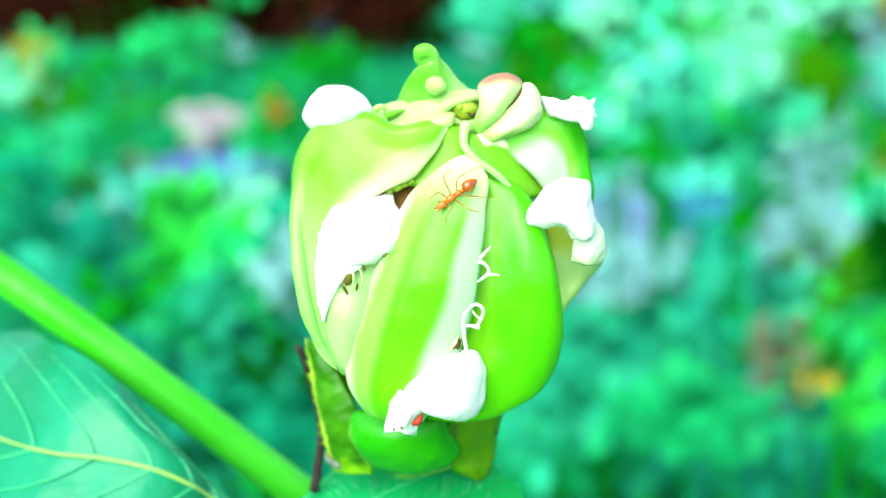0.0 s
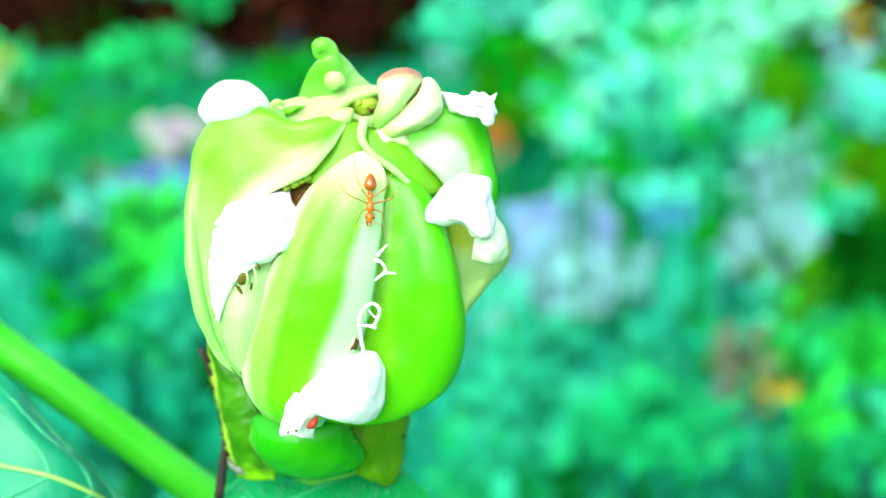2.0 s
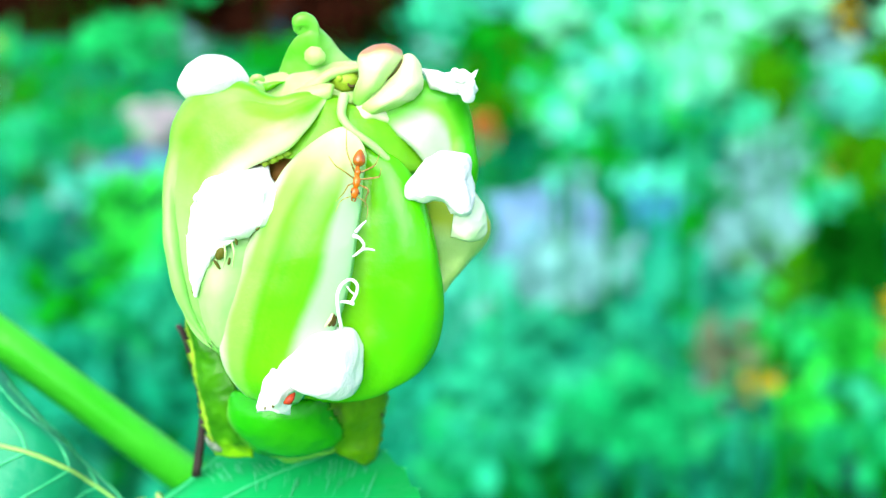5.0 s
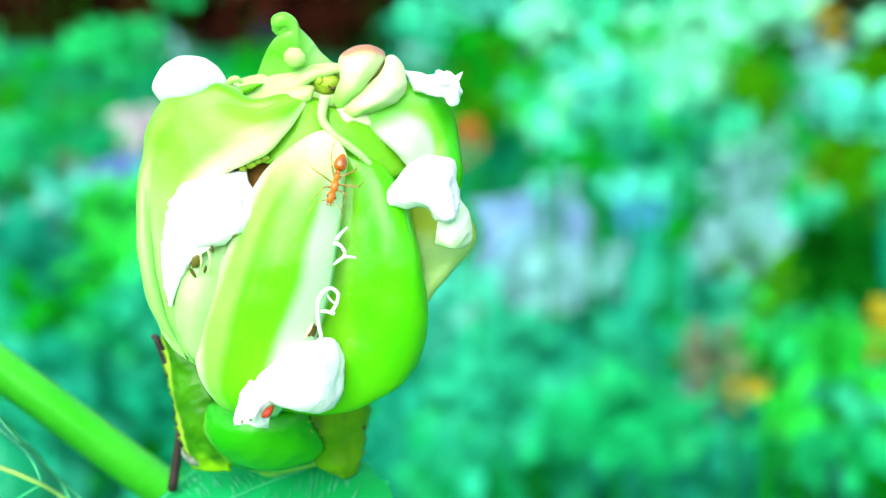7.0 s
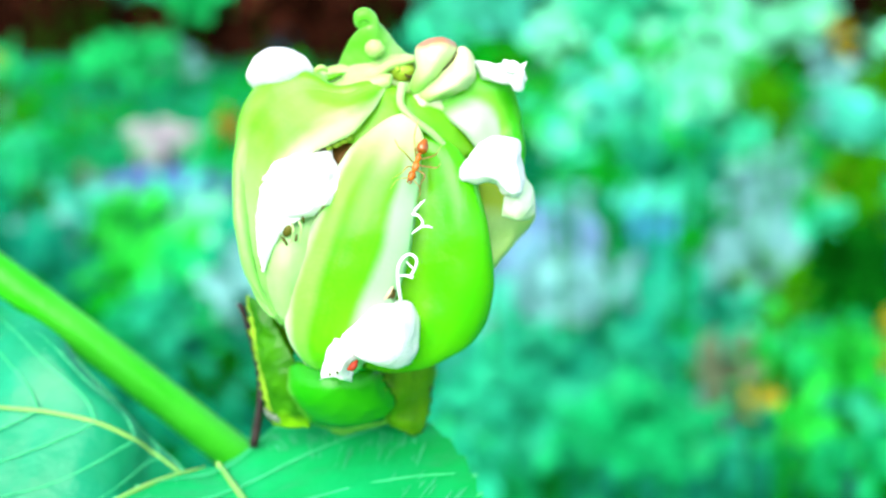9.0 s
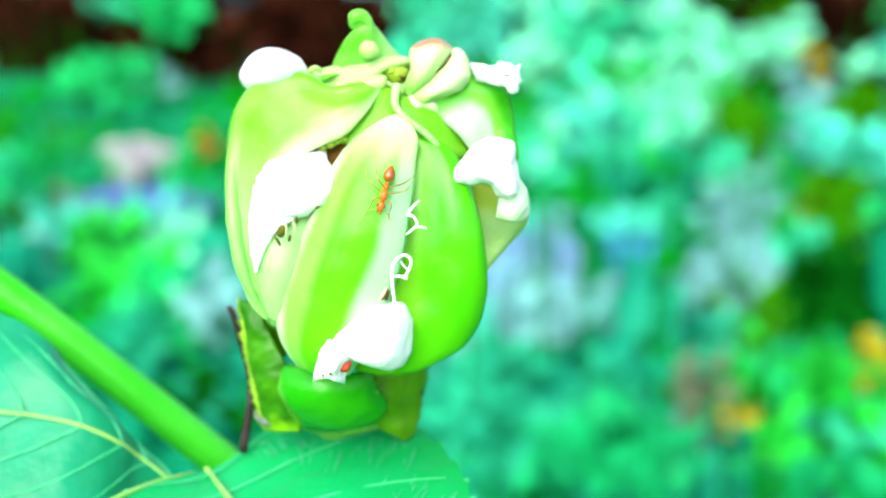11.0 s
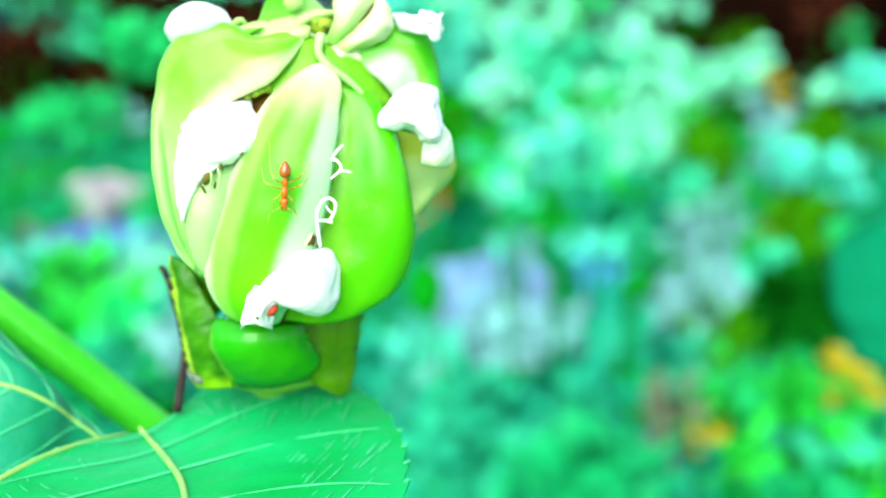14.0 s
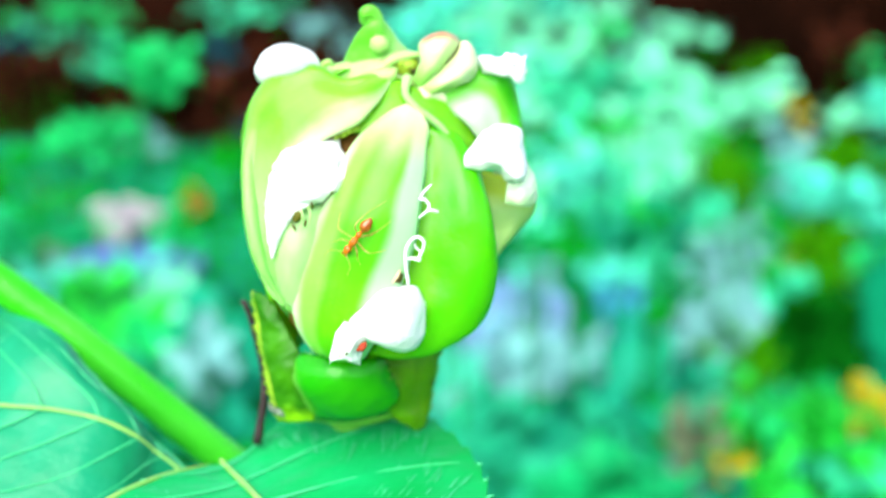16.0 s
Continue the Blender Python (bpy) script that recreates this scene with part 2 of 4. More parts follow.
def drawn(rows):
    return [[spot(*p) for p in r] for r in rows]


def tube(points, radii, n=10, steps=24, rough=0.0, bm=None):
    """A round tapering rod along a smooth curve; radii in cm."""
    bm = bm or bmesh.new()
    pts = [catmull(points, k / steps) for k in range(steps + 1)]
    rad = [float(np.interp(k / steps, np.linspace(0, 1, len(radii)), radii)) for k in range(steps + 1)]
    side, rings = None, []
    for k, p in enumerate(pts):
        t = (pts[min(k + 1, steps)] - pts[max(k - 1, 0)]).normalized()
        if side is None:
            side = t.orthogonal().normalized()
        side = (side - t * side.dot(t)).normalized()
        other = t.cross(side)
        ring = []
        for i in range(n):
            a = 2 * math.pi * i / n
            r = rad[k] * (1 + rough * noise.noise(p / CM * 3 + Vector((math.cos(a), math.sin(a), 0))))
            ring.append(bm.verts.new(p + (side * math.cos(a) + other * math.sin(a)) * r * CM))
        rings.append(ring)
    for r0, r1 in zip(rings, rings[1:]):
        for i in range(n):
            bm.faces.new((r0[i], r0[(i + 1) % n], r1[(i + 1) % n], r1[i])).smooth = True
    for ring, p in ((rings[0], pts[0] + (pts[0] - pts[1]).normalized() * rad[0] * CM * 0.5), (rings[-1], pts[-1] + (pts[-1] - pts[-2]).normalized() * rad[-1] * CM * 0.5)):
        tip = bm.verts.new(p)
        for i in range(n):
            bm.faces.new((ring[i], ring[(i + 1) % n], tip)).smooth = True
    bmesh.ops.recalc_face_normals(bm, faces=bm.faces)
    return bm


def blob(centre, radii, turn=None, rough=0.0, n=24, taper=0.0):
    """An egg-shaped body; radii in cm along its own x, y and z."""
    bm = bmesh.new()
    bmesh.ops.create_uvsphere(bm, u_segments=n, v_segments=max(8, n // 2), radius=1)
    for v in bm.verts:
        c = v.co.copy()
        s = 1 + rough * noise.noise(c * 2.5)
        w = 1 - taper * c.x
        p = Vector((c.x * radii[0], c.y * radii[1] * w, c.z * radii[2] * w)) * s * CM
        v.co = (turn @ p if turn else p) + centre
    for f in bm.faces:
        f.smooth = True
    return bm


def part(name, bm, mat, parent=None, label=""):
    me = bpy.data.meshes.new(name)
    bm.to_mesh(me)
    bm.free()
    me.materials.append(mat)
    ob = new(name, me)
    if parent:
        ob.parent = parent
    if label:
        ob["label"] = label
    return ob


# ---- ground and distance ----
def ground_height(x, y):
    return 0.05 * noise.noise(Vector((x * 0.8, y * 0.8, 0))) + 0.015 * noise.noise(Vector((x * 5, y * 5, 3)))


def build_ground():
    bm = bmesh.new()
    xs = [-400, -60, -12] + [-6 + 0.15 * k for k in range(81)] + [12, 60, 400]
    ys = [-400, -60, -8] + [-2 + 0.15 * k for k in range(61)] + [12, 60, 400]
    vs = [[bm.verts.new((x, y, ground_height(x, y) if abs(x) < 20 and abs(y) < 20 else 0)) for x in xs] for y in ys]
    for j in range(len(ys) - 1):
        for i in range(len(xs) - 1):
            bm.faces.new((vs[j][i], vs[j][i + 1], vs[j + 1][i + 1], vs[j + 1][i])).smooth = True
    mat = material("mossy_soil", (0.010, 0.25, 0.11), (0.005, 0.17, 0.040), 2.2, 0.9, bump=0.6, spec=0.0)
    tagged(part("ground", bm, mat), "damp soil with green moss under the plants", "ground", kind="structure")


def build_bank():
    """An earth bank behind the undergrowth; its near-black brown puts shade into the colour."""
    bm = bmesh.new()
    xs, zs = [-14 + 0.25 * k for k in range(113)], [0, 0.12, 0.25, 0.4, 0.55, 0.7, 0.85, 1.0, 1.2, 1.4]
    vs = []
    for z in zs:
        vs.append([bm.verts.new((x, 5.2 + 0.35 * z + 0.5 * noise.noise(Vector((x, z * 2, 0))) + 0.2 * noise.noise(Vector((x * 3, z * 5, 4))), z - 0.1)) for x in xs])
    vs.append([bm.verts.new((x, 9, 1.3)) for x in xs])
    vs.append([bm.verts.new((x, 9, -0.1)) for x in xs])
    for r0, r1 in zip(vs, vs[1:]):
        for i in range(len(xs) - 1):
            bm.faces.new((r0[i], r0[i + 1], r1[i + 1], r1[i])).smooth = True
    mat = material("shade_dark_earth", (0.0045, 0.0018, 0.0010), (0.014, 0.0040, 0.0020), 1.6, 1.0, bump=0.5, spec=0.0)
    tagged(part("backdrop", bm, mat), "earth bank behind the undergrowth, its shade put into dark brown", "bank", kind="structure")


build_ground()
build_bank()


def yonder(a, b, z):
    """Where the drawing's line (a, b) comes down to height z, or a place 4.6 m out on it."""
    p = AIM + Vector((1, 0, 0)) * (a - 784) * STEP + RISE * (441 - b) * STEP
    d = (z - 0.75) / p.z if p.z < -0.02 else 99
    d = min(d, 4.6)
    return Vector((0, 0, 0.75)) + p * d, d


def leaf_faces(bm, base, along, up, length, width, fold=0.15):
    """One small pointed leaf with a folded blade."""
    side = along.cross(up)
    if side.length < 1e-4:
        side = along.orthogonal()
    side.normalize()
    nor = side.cross(along).normalized()
    mid = [bm.verts.new(base + along * length * s + nor * length * h) for s, h in ((0, 0), (0.35, 0.05), (0.7, 0.04), (1, -0.06))]
    for sgn in (-1, 1):
        rim = [bm.verts.new(base + along * length * s + side * sgn * width * w + nor * width * fold) for s, w in ((0.3, 0.5), (0.68, 0.38))]
        bm.faces.new((mid[0], mid[1], rim[0]))
        bm.faces.new((mid[1], mid[2], rim[1], rim[0]))
        bm.faces.new((mid[2], mid[3], rim[1]))


def unit(rng):
    while True:
        v = Vector((rng.uniform(-1, 1), rng.uniform(-1, 1), rng.uniform(-1, 1)))
        if 0.1 < v.length < 1:
            return v.normalized()


def herb(name, a, b, ra, rb, mat, count, leaf, seed, label, category, lift=0.14, ahead=0.0):
    """A leafy plant: a stem from the ground and a loose crown of leaves about the place (a, b)."""
    rng = random.Random(seed)
    centre, d = yonder(a, b, lift)
    if ahead:
        centre = Vector((0, 0, 0.75)) + (centre - Vector((0, 0, 0.75))) * ahead / d
        d = ahead
    s = d * STEP
    thing = new(name)
    foot = Vector((centre.x + rng.uniform(-0.02, 0.02), centre.y + 0.02, ground_height(centre.x, centre.y) - 0.01))
    thing.location = foot
    bm = bmesh.new()
    for k in range(count):
        q = unit(rng) * rng.random() ** 0.4
        p = centre + Vector((q.x * ra * s, q.y * min(ra, rb) * s, q.z * rb * s)) - foot
        along = (unit(rng) + Vector((q.x, q.y, 0.1)) * 0.8).normalized()
        L = leaf * rng.uniform(0.6, 1.25)
        leaf_faces(bm, p, along, (Vector((0, -0.5, 1)) + unit(rng) * 0.7).normalized(), L, L * rng.uniform(0.45, 0.7))
    part("crown", bm, mat, thing)
    top = centre - foot
    stem = tube([Vector((0, 0, 0)), top * 0.5 + Vector((0.01, 0, 0)), top], [0.4, 0.3, 0.15], 6, 8)
    part("stem", stem, FOL["green"], thing)
    return tagged(thing, label, category)


def foliage(name, base, island=0.25, through_light=0.2):
    """Leaf surface with a slightly paler mottling and leaf-to-leaf variation."""
    return material(name, base, tuple(min(0.85, x * 1.35) for x in base), 14, 0.45, through_light, island=island, spec=0.0 if max(base) < 0.2 else 0.08)


# pale, cyan and mint put the sky's gloss on leaves into their colour
FOL = {
    "pale": foliage("sky_gloss_pale_foliage", (0.15, 0.62, 0.36), 0.4), "cyan": foliage("sky_gloss_cyan_foliage", (0.06, 0.52, 0.36), 0.4),
    "mint": foliage("sky_gloss_mint_foliage", (0.030, 0.48, 0.24), 0.5), "fresh": foliage("fresh_green_foliage", (0.008, 0.38, 0.09), 0.5),
    "lime": foliage("lime_foliage", (0.012, 0.39, 0.030), 0.3), "green": foliage("green_foliage", (0.002, 0.19, 0.006), 0.35),
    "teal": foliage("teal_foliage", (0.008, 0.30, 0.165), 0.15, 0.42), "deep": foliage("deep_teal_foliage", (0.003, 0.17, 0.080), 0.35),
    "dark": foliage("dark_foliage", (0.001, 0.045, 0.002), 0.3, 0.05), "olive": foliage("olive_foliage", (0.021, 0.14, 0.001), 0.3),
    "jade": foliage("jade_foliage", (0.014, 0.36, 0.18), 0.15, 0.42),
    "grass": foliage("soft_green_foliage", (0.006, 0.36, 0.11), 0.2, 0.42),
    "grey": foliage("grey_green_foliage", (0.12, 0.32, 0.30)), "yellow": foliage("yellow_foliage", (0.30, 0.24, 0.003)),
    "rust": foliage("rust_foliage", (0.085, 0.115, 0.062)), "orange": foliage("orange_brown_foliage", (0.27, 0.066, 0.012)), "slate": foliage("slate_foliage", (0.010, 0.05, 0.07)), "shady": foliage("shade_brown_foliage", (0.022, 0.006, 0.003), 0.5, 0.0),
}
WORDS = {"pale": "very pale sky-glossed mint", "cyan": "sky-glossed bluish mint", "mint": "sky-glossed mint green", "fresh": "fresh light green", "lime": "bright lime green",
         "green": "plain green", "teal": "blue-green", "deep": "deep blue-green", "dark": "dark green", "grass": "soft mid green", "olive": "olive green", "grey": "greyish green", "jade": "jade green",
         "yellow": "yellowing", "rust": "rust-brown withered", "slate": "dark slate green", "shady": "shade-dark brown", "orange": "orange-brown withered"}
rank = iter(range(1000))


def plants(kind, *patches, lift=0.14):
    """Leafy plants of one colour; each patch gives across, down, half width and half height on the drawing sheet."""
    for a, b, ra, rb in patches:
        tall = "shrub" if b < 60 else "herb"
        d = yonder(a, b, lift)[1]
        broad = 1.6 if b > 430 else 1.0  # the nearer herbs have broader leaves
        count = int(min(70, max(9, ra * rb / 55)) / broad)
        leaf = d * STEP * min(62, max(26, 0.95 * min(ra, rb))) * broad
        tagged(herb(tall, a, b, ra, rb, FOL[kind], count, leaf, 100 + next(rank), f"{WORDS[kind]} leafy {tall} in the undergrowth", tall, lift), group="undergrowth plants")


plants("pale", (1260, -14, 40, 24), (960, 25, 50, 30), (1100, 40, 45, 32), (1250, 30, 80, 45), (1325, 25, 80, 45), (1405, 6, 38, 50), (1110, 112, 45, 40), (1222, 140, 60, 66),
       (1320, 265, 60, 40), (1195, -34, 60, 40), (1000, -70, 90, 40), (1545, 36, 50, 34), (320, 400, 52, 48), (1180, 90, 40, 30), (-100, 150, 50, 40))
plants("cyan", (985, 165, 36, 32), (905, -60, 110, 50), (860, 0, 70, 45), (1500, 175, 60, 50), (1545, 215, 60, 50), (1040, 125, 60, 45), (1060, 165, 80, 45),
       (295, 318, 60, 30), (810, 555, 60, 65), (1620, 20, 60, 40), (110, 360, 40, 40))
plants("mint", (1050, 15, 70, 40), (1170, 20, 55, 40), (1090, 220, 62, 40), (1310, 210, 42, 40), (1180, 190, 60, 40), (1140, 150, 60, 40), (1430, 390, 45, 45),
       (1440, 705, 40, 30), (790, -60, 80, 40), (1200, 320, 40, 40), (20, 262, 70, 40), (870, 740, 70, 36), (1080, -30, 90, 40), (760, 20, 60, 40), (1290, 545, 42, 50))
plants("fresh", (190, 96, 80, 44), (250, 84, 50, 40), (305, -44, 55, 55), (-40, 100, 40, 40), (1180, 640, 45, 50), (1550, 320, 34, 30), (1595, -64, 34, 34),
       (1130, -96, 60, 30), (940, 610, 70, 50), (1560, 610, 60, 40), (1400, 560, 40, 40))
plants("lime", (210, 400, 60, 85), (230, 500, 70, 60), (280, 470, 60, 50), (930, 170, 40, 42), (1430, 640, 75, 60), (1510, 665, 70, 60), (1290, 118, 34, 26), (1450, 800, 55, 40),
       (1560, 735, 40, 40), (1360, 570, 36, 40), (1530, 270, 36, 30), (1340, 640, 40, 60), (1400, 330, 40, 40))
plants("green", (450, 140, 110, 42), (880, 120, 60, 50), (1030, 78, 50, 24), (1150, 60, 40, 28), (880, 225, 60, 36), (1030, 268, 36, 40), (1560, 850, 60, 50), (1190, 398, 26, 30), (140, 560, 120, 50), (560, 690, 120, 80), (1300, 380, 26, 40))
plants("grass", (1080, 750, 60, 80), (840, 830, 90, 60), (1010, 820, 70, 50), (950, 780, 60, 40), (1160, 800, 70, 50))
plants("teal", (1100, 560, 90, 60), (1050, 640, 110, 60), (900, 640, 110, 50), (1100, 830, 110, 50), (1250, 845, 90, 50), (940, 720, 110, 60), (60, 500, 110, 60), (400, 500, 90, 90),
       (1130, 470, 70, 40), (1200, 540, 60, 60), (180, 660, 150, 60), (60, 770, 160, 70), (380, 640, 130, 80), (640, 560, 120, 120), (700, 780, 150, 80), (1170, 250, 75, 60), (820, 640, 60, 40))
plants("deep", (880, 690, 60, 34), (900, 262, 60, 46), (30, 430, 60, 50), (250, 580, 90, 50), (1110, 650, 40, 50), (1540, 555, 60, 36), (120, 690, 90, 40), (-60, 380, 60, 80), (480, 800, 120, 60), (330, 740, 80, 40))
plants("olive", (1376, 665, 24, 34), (850, 165, 60, 66), (1310, 142, 52, 46), (1352, 185, 32, 52), (1540, 122, 52, 34), (1490, 280, 60, 52), (1490, 350, 50, 46), (1370, 500, 46, 60), (135, 198, 34, 34),
       (-10, 190, 50, 56), (25, 340, 40, 40), (1330, 745, 40, 36), (1385, -54, 40, 26), (200, 478, 28, 26), (1620, 150, 50, 40))
plants("grey", (920, 90, 30, 40), (1440, 82, 32, 30), (1440, 150, 40, 76), (1290, 470, 62, 70), (1330, 420, 60, 50), (295, 86, 40, 26), (165, 326, 50, 30), (1060, 500, 50, 40), (40, 410, 42, 46),
       (960, 480, 60, 40), (1020, 540, 40, 50), (1165, -84, 40, 24), (1200, 720, 50, 30))
plants("yellow", (1458, 36, 26, 34), (1578, 590, 34, 48), (1520, 548, 46, 16), (1302, 700, 13, 15), (-90, 95, 50, 24), lift=0.3)
plants("jade", (900, 600, 60, 40), (1000, 690, 60, 36), (1080, 620, 46, 46), (840, 690, 46, 40), (960, 770, 50, 36), lift=0.2)
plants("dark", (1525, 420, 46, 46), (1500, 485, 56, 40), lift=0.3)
plants("slate", (1470, 548, 50, 26), lift=0.3)
plants("grey", (1325, 310, 54, 46), (1375, 270, 40, 40), (1300, 380, 40, 36), (985, 320, 40, 26), lift=0.2)
# green and olive crowns added in front as the dark gaps between pale leaves
plants("green", (1200, 232, 40, 26), (1050, 272, 36, 34), (960, 128, 26, 30), (1395, 235, 26, 30), (1270, 75, 30, 22), (1340, 90, 40, 22), lift=0.3)
plants("olive", (1310, 142, 40, 34), (1352, 190, 26, 42), (1496, 285, 46, 40), (1540, 122, 42, 28), (1370, 512, 30, 46), lift=0.32)
plants("green", (470, 120, 60, 30), (1385, 130, 26, 34), (1010, 95, 34, 20), (1185, 410, 30, 26), (1420, 260, 26, 30), lift=0.32)
plants("lime", (1485, 632, 60, 46), (1400, 720, 36, 40), (1150, 214, 40, 18), (922, 205, 26, 22), (1125, 58, 56, 16), (1292, 98, 34, 20), lift=0.34)
plants("mint", (1446, 700, 46, 36), (1540, 700, 50, 40), (1302, 215, 34, 40), lift=0.3)
plants("grass", (1400, 800, 56, 40), (1500, 790, 56, 40), (1090, 740, 66, 60), (1180, 770, 60, 50), (1010, 760, 60, 40), lift=0.28)
plants("cyan", (1112, 330, 40, 36), (958, 312, 40, 22), lift=0.3)
plants("yellow", (1350, 676, 14, 18), lift=0.36)
plants("pale", (900, -112, 66, 36), (1040, -122, 66, 28), (1290, -112, 46, 26), (980, -20, 50, 30), lift=0.3)
plants("fresh", (300, 490, 50, 44), (360, 570, 46, 40), lift=0.2)
plants("grass", (200, 590, 50, 40), lift=0.2)
plants("grey", (405, 496, 40, 56), (360, 480, 30, 40), lift=0.25)
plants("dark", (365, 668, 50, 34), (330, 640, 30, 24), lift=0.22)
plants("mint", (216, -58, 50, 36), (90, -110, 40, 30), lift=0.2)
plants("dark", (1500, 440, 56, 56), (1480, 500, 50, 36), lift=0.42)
plants("pale", (950, 232, 46, 36), (955, 40, 50, 36), lift=0.25)
plants("mint", (925, 190, 46, 36), (985, 250, 40, 30), lift=0.25)
plants("jade", (722, 66, 46, 36), (860, 640, 56, 44), (870, 740, 56, 44), (820, 800, 56, 40), (240, 540, 56, 38), (930, 690, 50, 40), lift=0.25)
plants("teal", (1240, 800, 60, 40), (1330, 720, 40, 36), lift=0.2)
plants("grey", (910, 540, 60, 50), (1000, 500, 50, 40), lift=0.2)
# leaf-shade layer: the darker crowns stand in for shade among the leaves
plants("olive", (1335, 150, 34, 50), (1540, 105, 34, 40), (1490, 290, 40, 44), (1372, 505, 26, 44), lift=0.45)
plants("green", (1185, 250, 30, 26), (1050, 285, 30, 28), (1200, 400, 26, 22), (1100, 62, 36, 18), (960, 300, 30, 22), lift=0.42)
plants("pale", (1210, 146, 40, 40), (985, 165, 22, 22), (1060, 118, 24, 20), (1150, 30, 36, 18), (1300, 45, 36, 18), lift=0.45)
plants("cyan", (860, -150, 70, 40), (1000, -165, 80, 36), (770, -120, 50, 40), lift=0.3)
plants("pale", (930, -150, 60, 36), (1120, -150, 60, 30), (1200, -110, 50, 30), lift=0.3)
plants("grass", (40, 250, 60, 40), (130, 262, 50, 36), (200, 240, 40, 30), (340, 250, 50, 40), (-60, 300, 60, 50), lift=0.2)
plants("green", (400, 225, 60, 40), (70, 130, 40, 30), (90, 220, 60, 26), (175, 186, 40, 22), (30, 170, 40, 30), lift=0.25)
plants("fresh", (200, -140, 60, 30), (120, -152, 40, 24), (20, -130, 30, 24), lift=0.3)
plants("mint", (420, -145, 60, 26), (520, -160, 50, 24), lift=0.3)
plants("grey", (600, -130, 50, 28), (660, -95, 40, 30), lift=0.3)
plants("fresh", (1500, 560, 50, 36), (1400, 600, 40, 36), lift=0.3)
plants("cyan", (770, 22, 50, 36), lift=0.2)
plants("grey", (738, 112, 26, 26), lift=0.3)
plants("green", (845, 150, 50, 60), (826, 70, 40, 36), (880, 210, 40, 36), lift=0.3)
plants("olive", (850, 205, 34, 40), (835, 120, 34, 34), lift=0.32)
plants("orange", (818, 252, 28, 42), lift=0.46)
plants("orange", (1452, 297, 26, 26), (382, 208, 14, 24), lift=0.28)
plants("rust",  (1240, 625, 40, 44), (1262, 680, 34, 40), (120, 300, 22, 30), (1430, 750, 36, 24), lift=0.25)
plants("dark", (1300, -70, 60, 26), (870, 200, 34, 30), (1490, 440, 40, 40), (1590, 360, 40, 30), (180, 120, 20, 20))
# near-black brown shrubs: the shade before the bank is put into their colour
plants("shady", (130, -60, 70, 40), (480, -20, 70, 60), (240, 20, 60, 24), (560, 40, 60, 40), (20, -20, 60, 40), (430, 60, 60, 24), (1540, -90, 70, 40), (640, -40, 50, 60))
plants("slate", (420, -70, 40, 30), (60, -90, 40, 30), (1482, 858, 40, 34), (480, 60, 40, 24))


def round_leaf(a, b, ra, rb, far, mat, label):
    """A broad rounded leaf on a long stalk, nearer than the undergrowth."""
    mid = Vector((0, 0, 0.75)) + (AIM + Vector((1, 0, 0)) * (a - 784) * STEP + RISE * (441 - b) * STEP) * far
    s = far * STEP
    rows = []
    for v in np.linspace(-1, 1, 9):
        w = max(0.02, math.sqrt(max(0.0, 1 - v * v))) * (1 - 0.12 * v)
        rows.append([mid + Vector((1, 0, 0)) * q * w * ra * s + RISE * -v * rb * s + AIM * (0.012 * q * q - 0.01 * v) for q in (-1, -0.5, 0, 0.5, 1)])
    thing = new("broad_leaf")
    part("blade", sheet(rows, 16, 24, 0.05, 0.35), mat, thing)
    foot = Vector((mid.x, mid.y + 0.05, ground_height(mid.x, mid.y + 0.05) - 0.01))
    part("stalk", tube([rows[-1][2], (rows[-1][2] + foot) * 0.5 + Vector((0, 0.03, 0)), foot], [0.12, 0.15, 0.2], 8, 16), mat_stem, thing)
    tagged(thing, label, "leaf", group="broad leaves")


round_leaf(818, 412, 34, 50, 1.6, FOL["green"], "plain green rounded leaf on a stalk")
round_leaf(1374, 508, 30, 54, 2.3, FOL["olive"], "olive green pointed leaf on a stalk")
for a, b, ra, rb, far in ((1332, 148, 40, 46, 2.7), (1352, 196, 22, 46, 2.75), (1545, 112, 48, 32, 2.8), (1492, 298, 54, 44, 2.3), (1496, 345, 40, 36, 2.2)):
    round_leaf(a, b, ra, rb, far, FOL["olive"], "olive green broad leaf in the undergrowth")
round_leaf(1668, 470, 100, 150, 0.52, foliage("shaded_teal_leaf", (0.002, 0.13, 0.055), 0.1), "deep blue-green broad rounded leaf on a stalk")


